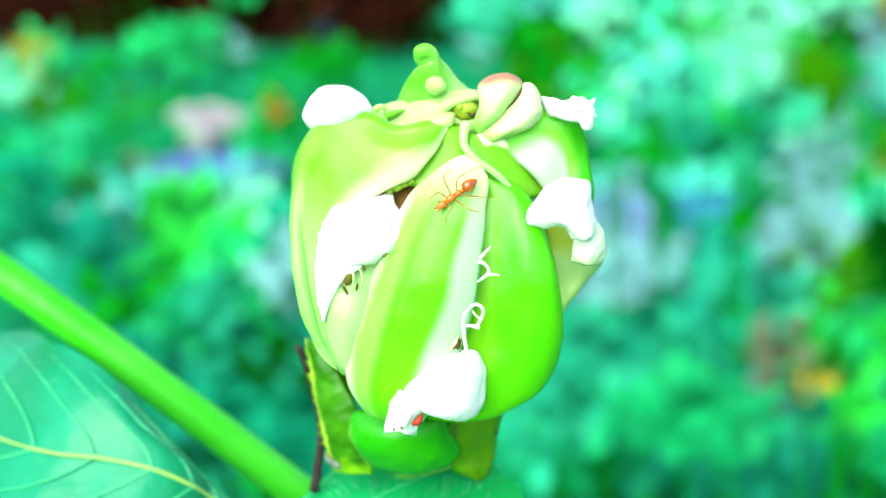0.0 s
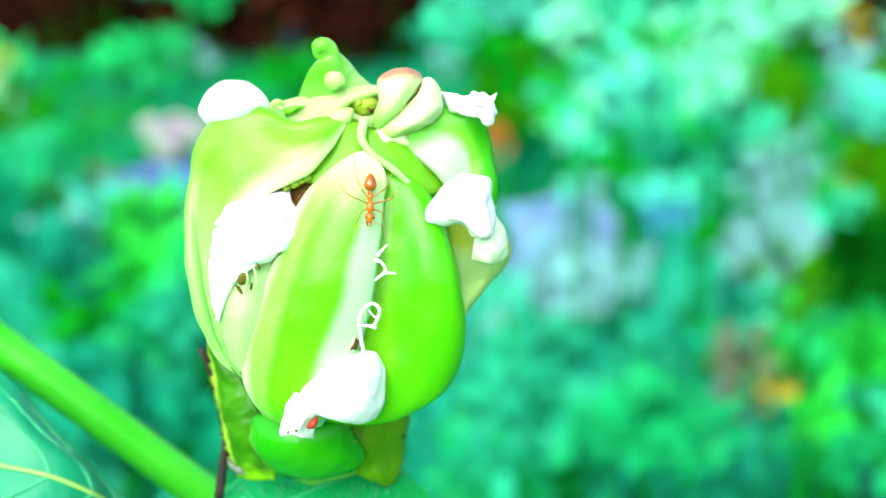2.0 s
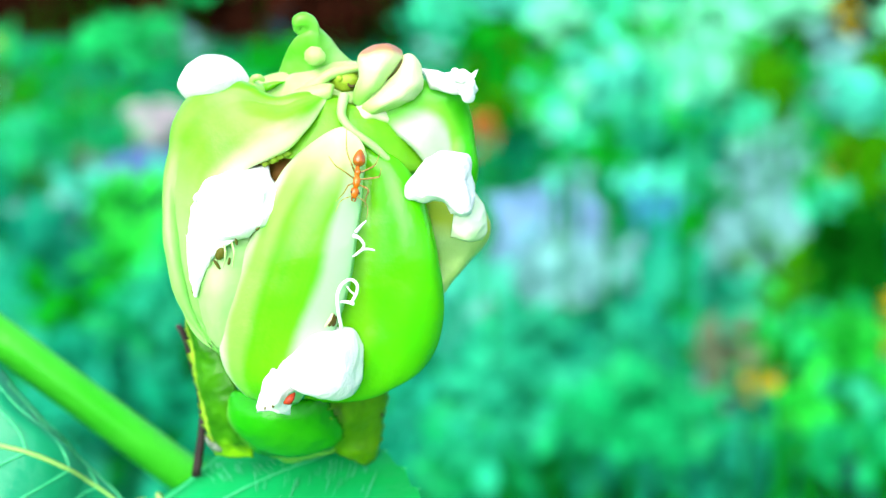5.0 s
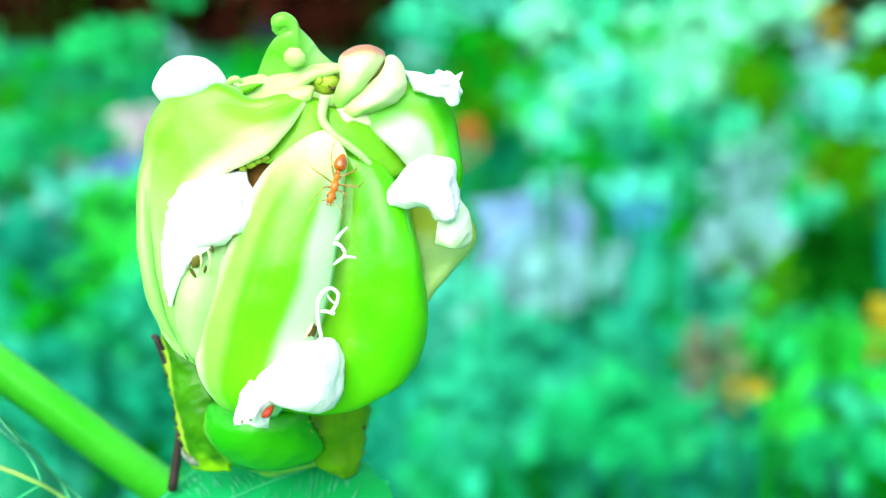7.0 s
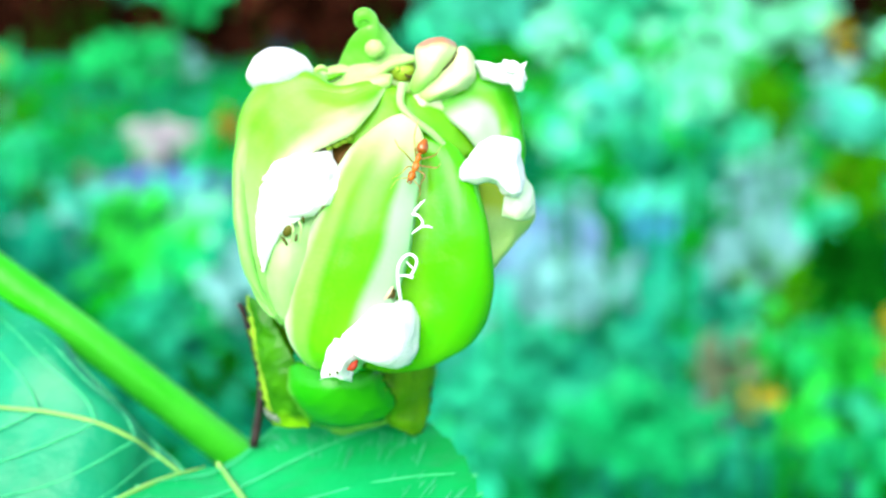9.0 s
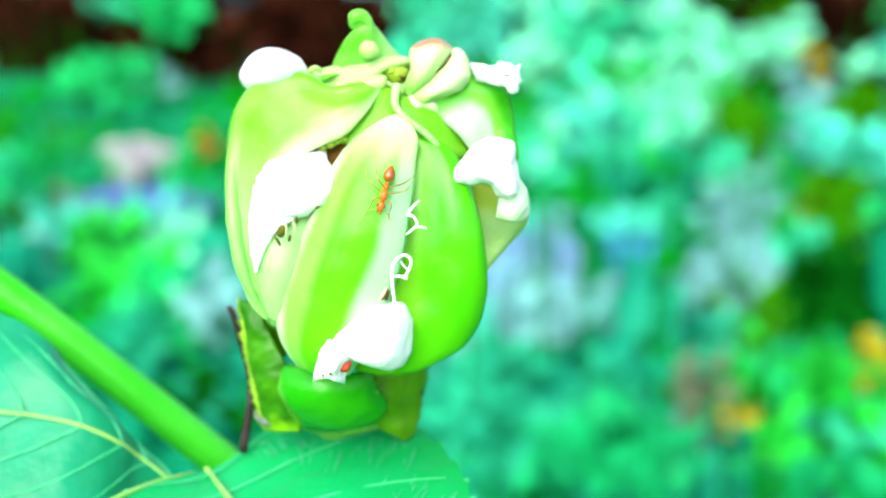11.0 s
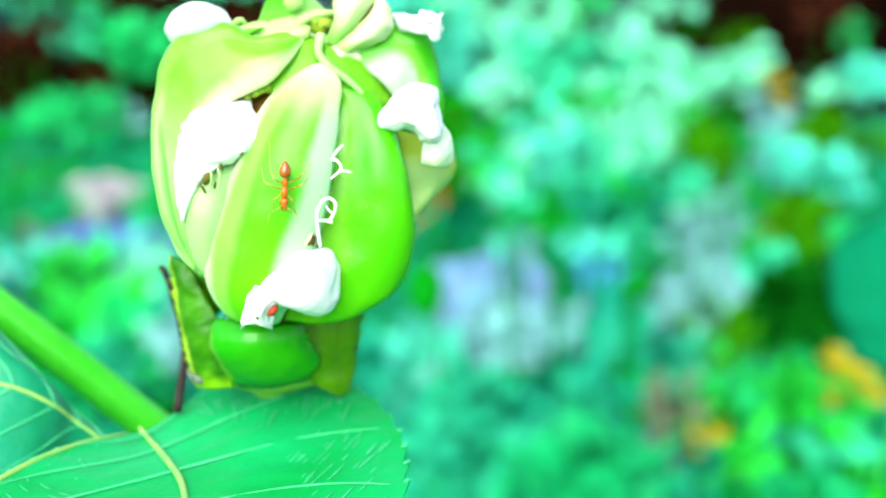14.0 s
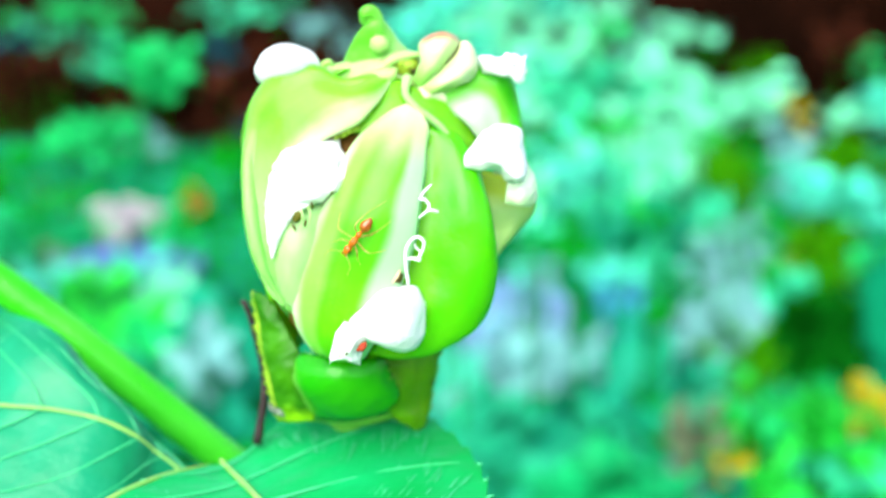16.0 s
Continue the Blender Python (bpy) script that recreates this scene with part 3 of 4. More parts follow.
def build_stones():
    """Pale stones lying between the herbs."""
    spec = [(277, 203, 76, 38, (0.30, 0.28, 0.29), "pale pinkish grey stone"), (275, 284, 96, 30, (0.10, 0.14, 0.46), "bluish violet stone"),
            (955, 374, 124, 50, (0.15, 0.31, 0.50), "pale violet blue stone"), (1140, 352, 44, 44, (0.03, 0.30, 0.44), "sky blue stone"),
            (1315, 345, 62, 50, (0.13, 0.21, 0.28), "blue-grey stone"), (985, 525, 60, 44, (0.12, 0.19, 0.27), "grey violet stone"),
            (60, 380, 40, 34, (0.05, 0.17, 0.21), "blue-grey stone"), (870, 486, 84, 38, (0.12, 0.29, 0.38), "pale blue stone"), (1215, 712, 46, 28, (0.08, 0.14, 0.18), "slate grey stone"),
            (950, 450, 110, 44, (0.11, 0.27, 0.34), "pale blue stone"), (1280, 420, 60, 80, (0.14, 0.30, 0.32), "blue-grey stone"), (1040, 590, 60, 36, (0.14, 0.30, 0.32), "blue-grey stone")]
    rng = random.Random(8)
    for k, (a, b, ra, rb, tint, label) in enumerate(spec):
        for j in range(8):
            c, d = yonder(a + rng.uniform(-0.85, 0.85) * ra, b + rng.uniform(-0.8, 0.8) * rb, 0.09)
            s = d * STEP * rng.uniform(0.34, 0.58)
            bm = bmesh.new()
            bmesh.ops.create_icosphere(bm, subdivisions=3, radius=1)
            for v in bm.verts:
                q = v.co * (1 + 0.45 * noise.noise(v.co * 1.6 + Vector((k * 3, j * 5, 0))))
                v.co = Vector((q.x * ra * s, q.y * 0.05, q.z * max(0.048, rb * s)))
            for f in bm.faces:
                f.smooth = True
            low = min(v.co.z for v in bm.verts)
            tone = rng.uniform(0.75, 1.25)
            ob = part("stone", bm, material("stone_surface", tuple(x * tone for x in tint), tuple(x * tone * 0.75 for x in tint), 14, 0.6, bump=0.4))
            ob.location = (c.x, c.y, ground_height(c.x, c.y) - low * 0.8)
            tagged(ob, label + " lying among the herbs", "stone", group="stones")


build_stones()


def build_cover():
    """Small ground-cover leaves, far too many to count."""
    rng = random.Random(5)
    for name, kind, n in (("ground_cover", "teal", 2600), ("ground_cover", "green", 1600), ("ground_cover", "deep", 1000), ("ground_cover", "fresh", 900)):
        bm = bmesh.new()
        for k in range(n):
            y = rng.uniform(0.9, 5.0)
            x = rng.uniform(-0.62, 0.62) * y
            z = ground_height(x, y) + rng.random() ** 2 * 0.07
            L = rng.uniform(0.02, 0.05)
            leaf_faces(bm, Vector((x, y, z)), (unit(rng) + Vector((0, 0, 0.4))).normalized(), (Vector((0, -0.4, 1)) + unit(rng) * 0.5).normalized(), L, L * 0.6)
        tagged(part(name, bm, FOL[kind]), f"{WORDS[kind]} small leaves covering the soil", "ground cover", kind="stuff")
    bm = bmesh.new()
    for k in range(9000):
        x, y = rng.uniform(-6, 6), rng.uniform(-4, 5)
        if y > 0.9 and abs(x) < 0.62 * y or math.hypot(x, y) < 0.4:
            continue
        L = rng.uniform(0.03, 0.09)
        leaf_faces(bm, Vector((x, y, ground_height(x, y) + rng.random() ** 2 * 0.12)), (unit(rng) + Vector((0, 0, 0.4))).normalized(), (Vector((0, 0, 1)) + unit(rng) * 0.5).normalized(), L, L * 0.6)
    tagged(part("ground_cover", bm, FOL["teal"]), "blue-green leaves covering the soil all round", "ground cover", kind="stuff")


build_cover()


# ---- the plant: stem, leaves ----
NODE = world_cm(-3.0, 12.75, -7.7)


def build_stem():
    stem = new("plant_stem")
    node = NODE
    part("branch", tube([world_cm(-9.9, 12.6, -1.9), world_cm(-8.0, 12.52, -3.3), world_cm(-6.5, 12.48, -4.45), world_cm(-5.1, 12.46, -5.62), world_cm(-3.7, 12.58, -6.94), node], [0.225, 0.228, 0.232, 0.24, 0.25, 0.26], 24, 48, 0.02), mat_stem, stem, "smooth light green branch")
    foot = Vector((node.x + 0.03, node.y + 0.06, ground_height(node.x + 0.03, node.y + 0.06) - 0.02))
    part("main_stalk", tube([node + Vector((0.0, 0.0, 0.001)), node.lerp(foot, 0.33) + Vector((0.006, 0.004, 0)), node.lerp(foot, 0.66) + Vector((0.004, 0.0, 0)), foot], [0.235, 0.27, 0.35, 0.5], 14, 40, 0.03), mat_stem, stem)
    part("pedicel", tube([spot(485, 790, 11.9), spot(478, 846, 12.4), spot(440, 885, 12.9), node], [0.2, 0.2, 0.2, 0.2], 14, 24, 0.03), mat_calyx, stem)
    tagged(stem, "smooth bright green stem rising from the ground", "stem")


LEAF_FRONT = [
    [(-3.32, 10.45, -6.24), (-3.18, 10.5, -6.24), (-3.0, 10.65, -6.2)],
    [(-3.85, 9.75, -6.12), (-2.96, 10.0, -6.18), (-2.35, 11.15, -5.93)],
    [(-4.3, 8.85, -6.1), (-2.70, 9.45, -6.12), (-1.05, 11.0, -5.88)],
    [(-4.6, 8.0, -6.2), (-2.42, 8.8, -6.08), (-0.42, 9.95, -5.94)],
    [(-4.6, 7.2, -6.4), (-2.22, 8.0, -6.10), (-0.28, 8.85, -6.0)],
    [(-4.3, 6.4, -6.6), (-2.05, 7.1, -6.2), (-0.40, 7.75, -6.15)],
    [(-3.3, 5.5, -6.8), (-1.95, 6.0, -6.5), (-0.95, 6.35, -6.45)],
    [(-2.0, 5.0, -6.8), (-1.9, 5.0, -6.8), (-1.8, 5.05, -6.8)]]
LEAF_SIDE = [
    [(-3.30, 10.45, -6.75), (-3.32, 10.5, -6.74), (-3.33, 10.52, -6.74), (-3.34, 10.54, -6.73)],
    [(-3.62, 10.15, -6.78), (-3.70, 10.6, -6.38), (-3.74, 10.72, -6.36), (-3.80, 10.82, -6.36)],
    [(-3.95, 9.9, -6.7), (-3.97, 10.58, -6.14), (-4.06, 10.78, -6.06), (-4.20, 10.97, -6.02)],
    [(-4.3, 9.3, -6.75), (-4.16, 10.40, -5.86), (-4.32, 10.70, -5.68), (-4.50, 10.98, -5.62)],
    [(-4.9, 9.0, -6.7), (-4.50, 10.32, -5.64), (-4.66, 10.74, -5.36), (-4.82, 11.08, -5.27)],
    [(-5.5, 9.2, -6.5), (-5.04, 10.36, -5.54), (-5.08, 10.80, -5.08), (-5.12, 11.16, -4.95)],
    [(-6.2, 9.6, -6.4), (-5.62, 10.44, -5.52), (-5.60, 11.05, -5.02), (-5.58, 11.55, -4.87)],
    [(-7.2, 10.3, -6.3), (-6.4, 10.9, -5.58), (-6.25, 11.5, -5.06), (-6.12, 12.0, -4.89)],
    [(-8.5, 11.5, -6.1), (-7.6, 11.8, -5.62), (-7.3, 12.4, -5.3), (-7.0, 12.8, -5.05)],
    [(-9.4, 13.2, -5.9), (-9.38, 13.25, -5.85), (-9.35, 13.3, -5.8), (-9.3, 13.35, -5.78)]]


def build_leaf(rows, teeth, label, mat, rim=False, mid=0.5, sweep=0.07, streaks=200, vein=0.014, rib=1.0, veins=5, reach=0.93, lean=0.02):
    rows = [[world_cm(*p) for p in r] for r in rows]
    leaf = new("leaf")
    part("blade", sheet(rows, 28, 132, 0.025, 0.04, teeth=teeth, seed=3.0, crisp=True), mat, leaf)
    up = Vector((0, 0, 1)) * 0.012 * CM

    def on_blade(u, v, proud):
        """A place on the blade, proud cm above its upper face."""
        p, w = sheet_at(rows, u, v), min(u, 0.98)
        out = (sheet_at(rows, w + 0.02, v) - sheet_at(rows, w, v)).cross(sheet_at(rows, w, min(1.0, v + 0.02)) - sheet_at(rows, w, max(0.0, v - 0.02)))
        return p + out.normalized() * (1 if out.z > 0 else -1) * proud * CM

    start = sheet_at(rows, mid, 0.0)
    part("petiole", tube([NODE, (NODE + start) * 0.5 - up * 30, start, sheet_at(rows, mid, 0.06)], [0.12, 0.06, 0.03, 0.02], 10, 16), mat_vein, leaf)
    part("midrib", tube([on_blade(mid, v, 0.03) for v in np.linspace(0.0, 0.97, 25)], [w * rib for w in (0.020, 0.036, 0.036, 0.032, 0.026, 0.010)], 8, 96), mat_vein, leaf, "pale yellow-green midrib")
    if rim:
        part("rim", tube([sheet_at(rows, 0.0, v) + up for v in np.linspace(0.0, 0.6, 7)], [0.008, 0.03, 0.034, 0.034, 0.025], 8, 30), mat_vein, leaf, "thick yellowish rim")
    rng = random.Random(11)
    for side in (1, -1):
        for k in range(veins):
            v0 = 0.05 + 0.78 / veins * k
            pts = [on_blade(mid + side * (1 - mid if side > 0 else mid) * q, min(0.96, v0 + (lean + sweep * q) * q), 0.03) for q in np.linspace(0.0, reach, 10)]
            part("vein", tube(pts, [vein, vein * 0.75, vein * 0.35], 6, 40), mat_thin_vein, leaf)
    if streaks:
        bm = bmesh.new()
        for k in range(streaks):
            q, v0, side = rng.uniform(0.45, 0.9), rng.uniform(0.12, 0.8), rng.choice((1, 1, 1, -1))
            span = rng.uniform(0.03, 0.10)
            pts = [on_blade(mid + side * (1 - mid if side > 0 else mid) * w, max(0.02, v0 - 0.35 * (w - q)), 0.026) for w in (q, min(0.97, q + span * 0.5), min(0.97, q + span))]
            tube(pts, [0.0015, rng.uniform(0.003, 0.008), 0.0015], 4, 4, 0, bm)
        tagged(part("vein_streak", bm, mat_streak, leaf, "fine pale streaks"), kind="stuff")
    count = teeth[2]
    for side, u in (("l", 0.0), ("r", 1.0)):
        if side not in teeth[0]:
            continue
        for k in range(3, count - 4):
            p, ref = sheet_at(rows, u, (k + 0.06) / count), sheet_at(rows, 0.85 if u else 0.15, (k + 0.06) / count)
            out = (p - ref).normalized()
            part("tooth", tube([p + out * 0.01 * CM, p + out * 0.05 * CM + up, p + out * 0.09 * CM + up], [0.010, 0.016, 0.005], 6, 6), mat_thin_vein, leaf, "pale leaf tooth")
    return tagged(leaf, label, "leaf")


build_stem()
build_leaf(LEAF_FRONT, ("lr", 0.07, 22), "broad blue-green leaf with toothed rim below the bud", mat_leaf, True)
build_leaf(LEAF_SIDE, ("l", 0.04, 22), "glossy blue-green leaf with yellow midrib beside the stem", mat_leaf_side, mid=1 / 3, sweep=0.18, streaks=40, vein=0.014, rib=0.7, veins=6, reach=0.8, lean=0.24)


# ---- the flower bud ----
def build_bud():
    bud = new("flower_bud")
    core = blob(spot(495, 470, 11.2), (1.12, 0.72, 1.45), None, 0.08, 32)
    part("ovary", core, mat_core, bud, "brown inner ovary seen through gaps")
    left = [[(538, 161, 0.02), (542, 163, 0.03), (546, 166, 0.05), (550, 169, 0.05)],
            [(486, 176, 0.10), (498, 186, 0.16), (510, 198, 0.16), (524, 210, 0.08)],
            [(432, 181, 0.14), (452, 200, 0.16), (474, 222, 0.22), (500, 240, 0.10)],
            [(376, 160, 0.34), (405, 195, 0.22), (437, 235, 0.22), (472, 273, 0.10)],
            [(330, 161, 0.62), (356, 202, 0.34), (396, 250, 0.22), (436, 292, 0.08)],
            [(284, 192, 0.60), (308, 232, 0.40), (346, 282, 0.24), (392, 314, 0.08)],
            [(255, 242, 0.52), (280, 285, 0.34), (315, 330, 0.22), (365, 352, 0.08)],
            [(245, 330, 0.42), (266, 365, 0.28), (300, 398, 0.18), (340, 430, 0.02)],
            [(253, 458, 0.36), (272, 478, 0.24), (300, 500, 0.14), (340, 520, 0.0)],
            [(279, 560, 0.28), (296, 575, 0.18), (320, 592, 0.10), (350, 610, 0.0)],
            [(331, 638, 0.14), (338, 644, 0.12), (347, 650, 0.06), (358, 655, 0.0)]]
    left = [[(r[0][0] + 20, r[0][1] + 14, -0.3 - 0.35 * math.sin(math.pi * k / 10))] + r for k, r in enumerate(left)]
    part("sepal", sheet(drawn(left), 40, 52, 0.10, 0.06, seed=1.0), mat_lobe_left, bud, "lime green left sepal with pale rim")
    side = [[(588, 248, -0.05), (602, 250, 0.0), (618, 262, 0.0), (630, 272, 0.0), (640, 280, 0.0)],
            [(592, 335, 0.0), (620, 324, 0.02), (648, 320, 0.10), (672, 318, 0.14), (690, 332, 0.08)],
            [(582, 430, -0.01), (614, 426, -0.01), (650, 421, 0.10), (688, 416, 0.24), (717, 412, 0.20)],
            [(568, 520, -0.01), (606, 520, -0.03), (648, 518, 0.09), (700, 514, 0.28), (738, 510, 0.30)],
            [(545, 600, 0.0), (600, 608, -0.01), (646, 607, 0.10), (700, 602, 0.30), (743, 590, 0.36)],
            [(520, 680, -0.05), (576, 690, 0.02), (622, 690, 0.10), (674, 684, 0.24), (712, 662, 0.30)],
            [(500, 730, 0.0), (550, 738, 0.03), (590, 736, 0.06), (626, 728, 0.10), (654, 710, 0.12)]]
    side = [r + [(r[-1][0] - 9, r[-1][1] + 4, -0.25 - 0.3 * math.sin(math.pi * k / 6))] for k, r in enumerate(side)]
    part("sepal", sheet(drawn(side), 30, 44, 0.10, 0.04, seed=2.0), mat_lobe_side, bud, "glossy deep green sepal")
    front = [[(562, 240, 0.02), (576, 231, 0.10), (592, 246, 0.12)],
             [(512, 262, 0.0), (562, 252, 0.16), (612, 284, 0.16)],
             [(470, 294, 0.0), (546, 300, 0.20), (606, 330, 0.16)],
             [(444, 340, 0.0), (526, 356, 0.20), (604, 374, 0.16)],
             [(412, 424, 0.0), (496, 432, 0.20), (596, 430, 0.16)],
             [(373, 496, 0.02), (466, 516, 0.20), (584, 516, 0.15)],
             [(345, 582, 0.04), (440, 606, 0.20), (560, 598, 0.14)],
             [(352, 664, 0.06), (428, 688, 0.18), (528, 672, 0.12)],
             [(395, 727, 0.05), (440, 742, 0.08), (490, 736, 0.06)]]
    part("sepal", sheet(drawn(front), 32, 48, 0.12, 0.05, seed=4.0), mat_lobe_front, bud, "fresh green front sepal with pale rim")
    right = [[(606, 206, 0.0), (632, 194, 0.15), (668, 176, 0.3), (664, 196, -0.2)],
             [(640, 228, 0.05), (688, 196, 0.48), (728, 152, 0.52), (722, 166, 0.0)],
             [(680, 258, 0.1), (738, 215, 0.52), (774, 168, 0.66), (764, 185, -0.2)],
             [(710, 290, 0.1), (757, 260, 0.4), (797, 224, 0.5), (780, 236, -0.4)],
             [(738, 330, 0.1), (770, 320, 0.35), (803, 296, 0.4), (785, 308, -0.5)],
             [(765, 400, 0.05), (784, 400, 0.2), (798, 390, 0.2), (786, 395, -0.5)]]
    part("sepal", sheet(drawn(right), 28, 36, 0.10, 0.05, seed=5.0), mat_lobe_right, bud, "white-flushed green upper sepal")
    husk = [[(690, 352, -0.02), (760, 365, 0.25), (818, 376, 0.3), (812, 380, -0.3)],
            [(706, 415, -0.02), (768, 424, 0.3), (829, 424, 0.3), (815, 428, -0.4)],
            [(724, 470, -0.05), (768, 474, 0.2), (794, 472, 0.25), (786, 474, -0.4)],
            [(738, 514, -0.08), (752, 516, 0.08), (764, 508, 0.1), (758, 508, -0.3)],
            [(742, 538, -0.1), (745, 539, 0.0), (748, 534, 0.0), (746, 534, -0.2)]]
    part("bract", sheet(drawn(husk), 20, 28, 0.05, 0.05, seed=6.0), mat_husk, bud, "thin olive translucent bract")
    pale = [[(278, 420, 0.18), (325, 425, 0.20), (412, 430, 0.04)], [(280, 500, 0.08), (335, 508, 0.22), (392, 512, 0.06)],
            [(296, 560, 0.06), (332, 576, 0.18), (368, 588, 0.08)], [(332, 636, 0.06), (344, 642, 0.10), (362, 645, 0.06)]]
    part("bract", sheet(drawn(pale), 18, 26, 0.06, 0.04, seed=7.0), mat_pale, bud, "pale whitish green bract")
    gap = [[(525, 178, 0.04), (556, 174, 0.08), (584, 190, 0.08)], [(488, 246, 0.02), (540, 230, 0.06), (580, 242, 0.05)], [(452, 278, -0.02), (500, 282, 0.0), (540, 275, 0.0)], [(432, 290, -0.1), (452, 290, -0.06), (500, 290, -0.06)]]
    part("inner_sepal", sheet(drawn(gap), 12, 16, 0.06, 0.03, seed=8.0), mat_inner, bud)
    gap = [[(564, 184, 0.06), (620, 200, 0.08), (680, 222, 0.06)], [(582, 246, 0.04), (650, 255, 0.05), (712, 262, 0.03)], [(664, 325, 0.0), (700, 318, 0.0), (730, 308, 0.0)]]
    part("inner_sepal", sheet(drawn(gap), 12, 16, 0.06, 0.03, seed=9.0), mat_inner, bud)
    tip = [[(486, 66, 10.55), (506, 54, 10.45), (523, 50, 10.55)], [(471, 88, 10.7), (510, 76, 10.5), (544, 74, 10.7)],
           [(459, 112, 10.85), (512, 104, 10.6), (566, 98, 10.8)], [(450, 136, 10.95), (515, 132, 10.68), (588, 116, 10.85)], [(440, 160, 11.05), (520, 158, 10.75), (604, 136, 10.9)]]
    part("sepal", sheet(drawn(tip), 24, 28, 0.12, 0.03, seed=10.0, crumple=0.02), mat_lobe_top, bud, "pointed green top sepal")
    part("sepal_tip", tube([spot(518, 66, 10.5), spot(510, 46, 10.46), spot(498, 38, 10.42), spot(487, 42, 10.42), spot(488, 58, 10.48)], [0.05, 0.066, 0.07, 0.066, 0.03], 14, 24, 0.15), mat_lobe_top, bud, "hooked sepal tip")
    part("sepal_tip", blob(spot(498, 50, 10.48), (0.115, 0.07, 0.095), None, 0.15, 14), mat_lobe_top, bud)
    # folds and knobs round the mouth of the bud
    band = [[(392, 152, 10.80), (396, 164, 10.74), (402, 182, 10.62)], [(430, 140, 10.86), (436, 164, 10.76), (444, 192, 10.60)], [(462, 132, 10.86), (472, 158, 10.74), (486, 186, 10.56)], [(500, 126, 10.8), (512, 146, 10.66), (524, 176, 10.5)],
            [(546, 124, 10.72), (552, 138, 10.6), (556, 156, 10.52)], [(600, 118, 10.66), (602, 126, 10.58), (602, 136, 10.56)]]
    part("fold", sheet(drawn(band), 20, 48, 0.05, 0.04, seed=14.0, crumple=0.02), mat_cream, bud, "pale green folded inner petal")
    part("fold", tube([spot(468, 182, 10.50), spot(492, 172, 10.44), spot(520, 154, 10.42), spot(548, 136, 10.44), spot(576, 128, 10.46), spot(602, 124, 10.48)], [0.03, 0.05, 0.055, 0.05, 0.042, 0.03], 12, 36, 0.25), mat_cream, bud, "thin pale ridge of a petal")
    lobe = [[(462, 180, 10.45), (470, 172, 10.36), (482, 168, 10.4)], [(490, 186, 10.42), (500, 174, 10.34), (512, 160, 10.42)], [(520, 182, 10.42), (530, 172, 10.34), (540, 158, 10.42)], [(546, 172, 10.4), (550, 168, 10.34), (554, 162, 10.4)]]
    part("fold", sheet(drawn(lobe), 16, 22, 0.08, 0.05, seed=14.6, crumple=0.03), mat_cream, bud, "small cream fold")
    part("fold", tube([spot(402, 156, 10.46), spot(404, 146, 10.42), spot(414, 142, 10.40), spot(424, 148, 10.44)], [0.025, 0.03, 0.03, 0.02], 10, 16, 0.2), mat_cream, bud)
    part("knob", blob(spot(517, 104, 10.47), (0.10, 0.07, 0.09), None, 0.12, 20), mat_cream, bud, "cream knob")
    roll = [[(606, 97, 10.5), (624, 86, 10.40), (648, 82, 10.38), (667, 90, 10.46)], [(598, 108, 10.42), (622, 102, 10.2), (650, 100, 10.18), (677, 103, 10.38)],
            [(600, 125, 10.4), (622, 122, 10.15), (646, 122, 10.15), (671, 121, 10.37)], [(602, 146, 10.4), (618, 146, 10.2), (634, 145, 10.2), (655, 140, 10.36)],
            [(596, 168, 10.42), (606, 170, 10.28), (617, 168, 10.28), (632, 161, 10.38)], [(592, 190, 10.45), (598, 192, 10.4), (605, 190, 10.4), (612, 182, 10.42)]]
    part("fold", sheet(drawn(roll), 26, 40, 0.08, 0.05, seed=15.0, crumple=0.03), mat_roll, bud, "cream rolled petal base with withered tan tip")
    roll = [[(680, 104, 10.45), (689, 103, 10.38), (700, 112, 10.48)], [(676, 120, 10.38), (694, 122, 10.24), (711, 135, 10.44)], [(660, 142, 10.36), (688, 150, 10.2), (716, 157, 10.42)],
            [(634, 164, 10.36), (670, 174, 10.22), (706, 175, 10.42)], [(608, 186, 10.38), (640, 194, 10.26), (684, 190, 10.42)], [(594, 200, 10.42), (616, 210, 10.36), (648, 206, 10.44)]]
    part("fold", sheet(drawn(roll), 26, 40, 0.08, 0.05, seed=16.0, crumple=0.04), mat_roll_plain, bud, "cream rolled petal base")
    part("crease", tube([spot(680, 104, 10.42), spot(677, 113, 10.31), spot(669, 126, 10.295), spot(654, 142, 10.305), spot(630, 162, 10.345)], [0.010, 0.015, 0.012, 0.008, 0.003], 8, 20, 0.2), mat_crease, bud, "dark olive crease")
    lump = [[(590, 196, 10.36), (606, 188, 10.36), (626, 190, 10.35), (650, 198, 10.42)], [(594, 212, 10.40), (606, 208, 10.34), (624, 208, 10.34), (656, 216, 10.42)], [(604, 226, 10.42), (612, 226, 10.38), (626, 222, 10.38), (656, 230, 10.44)]]
    part("fold", sheet(drawn(lump), 18, 16, 0.08, 0.05, seed=17.0, crumple=0.05), mat_roll_plain, bud, "white shrivelled petal base")
    part("rib", tube([spot(572, 174, 0.18), spot(567, 195, 0.15), spot(568, 216, 0.14), spot(588, 240, 0.15), spot(630, 272, 0.15), spot(682, 324, 0.08)], [0.05, 0.045, 0.042, 0.04, 0.036, 0.025], 10, 32, 0.2), mat_pale, bud, "pale rib between sepals")
    part("mouth", blob(spot(560, 180, 10.85), (0.62, 0.34, 0.36), None, 0.1, 24), mat_cream, bud)
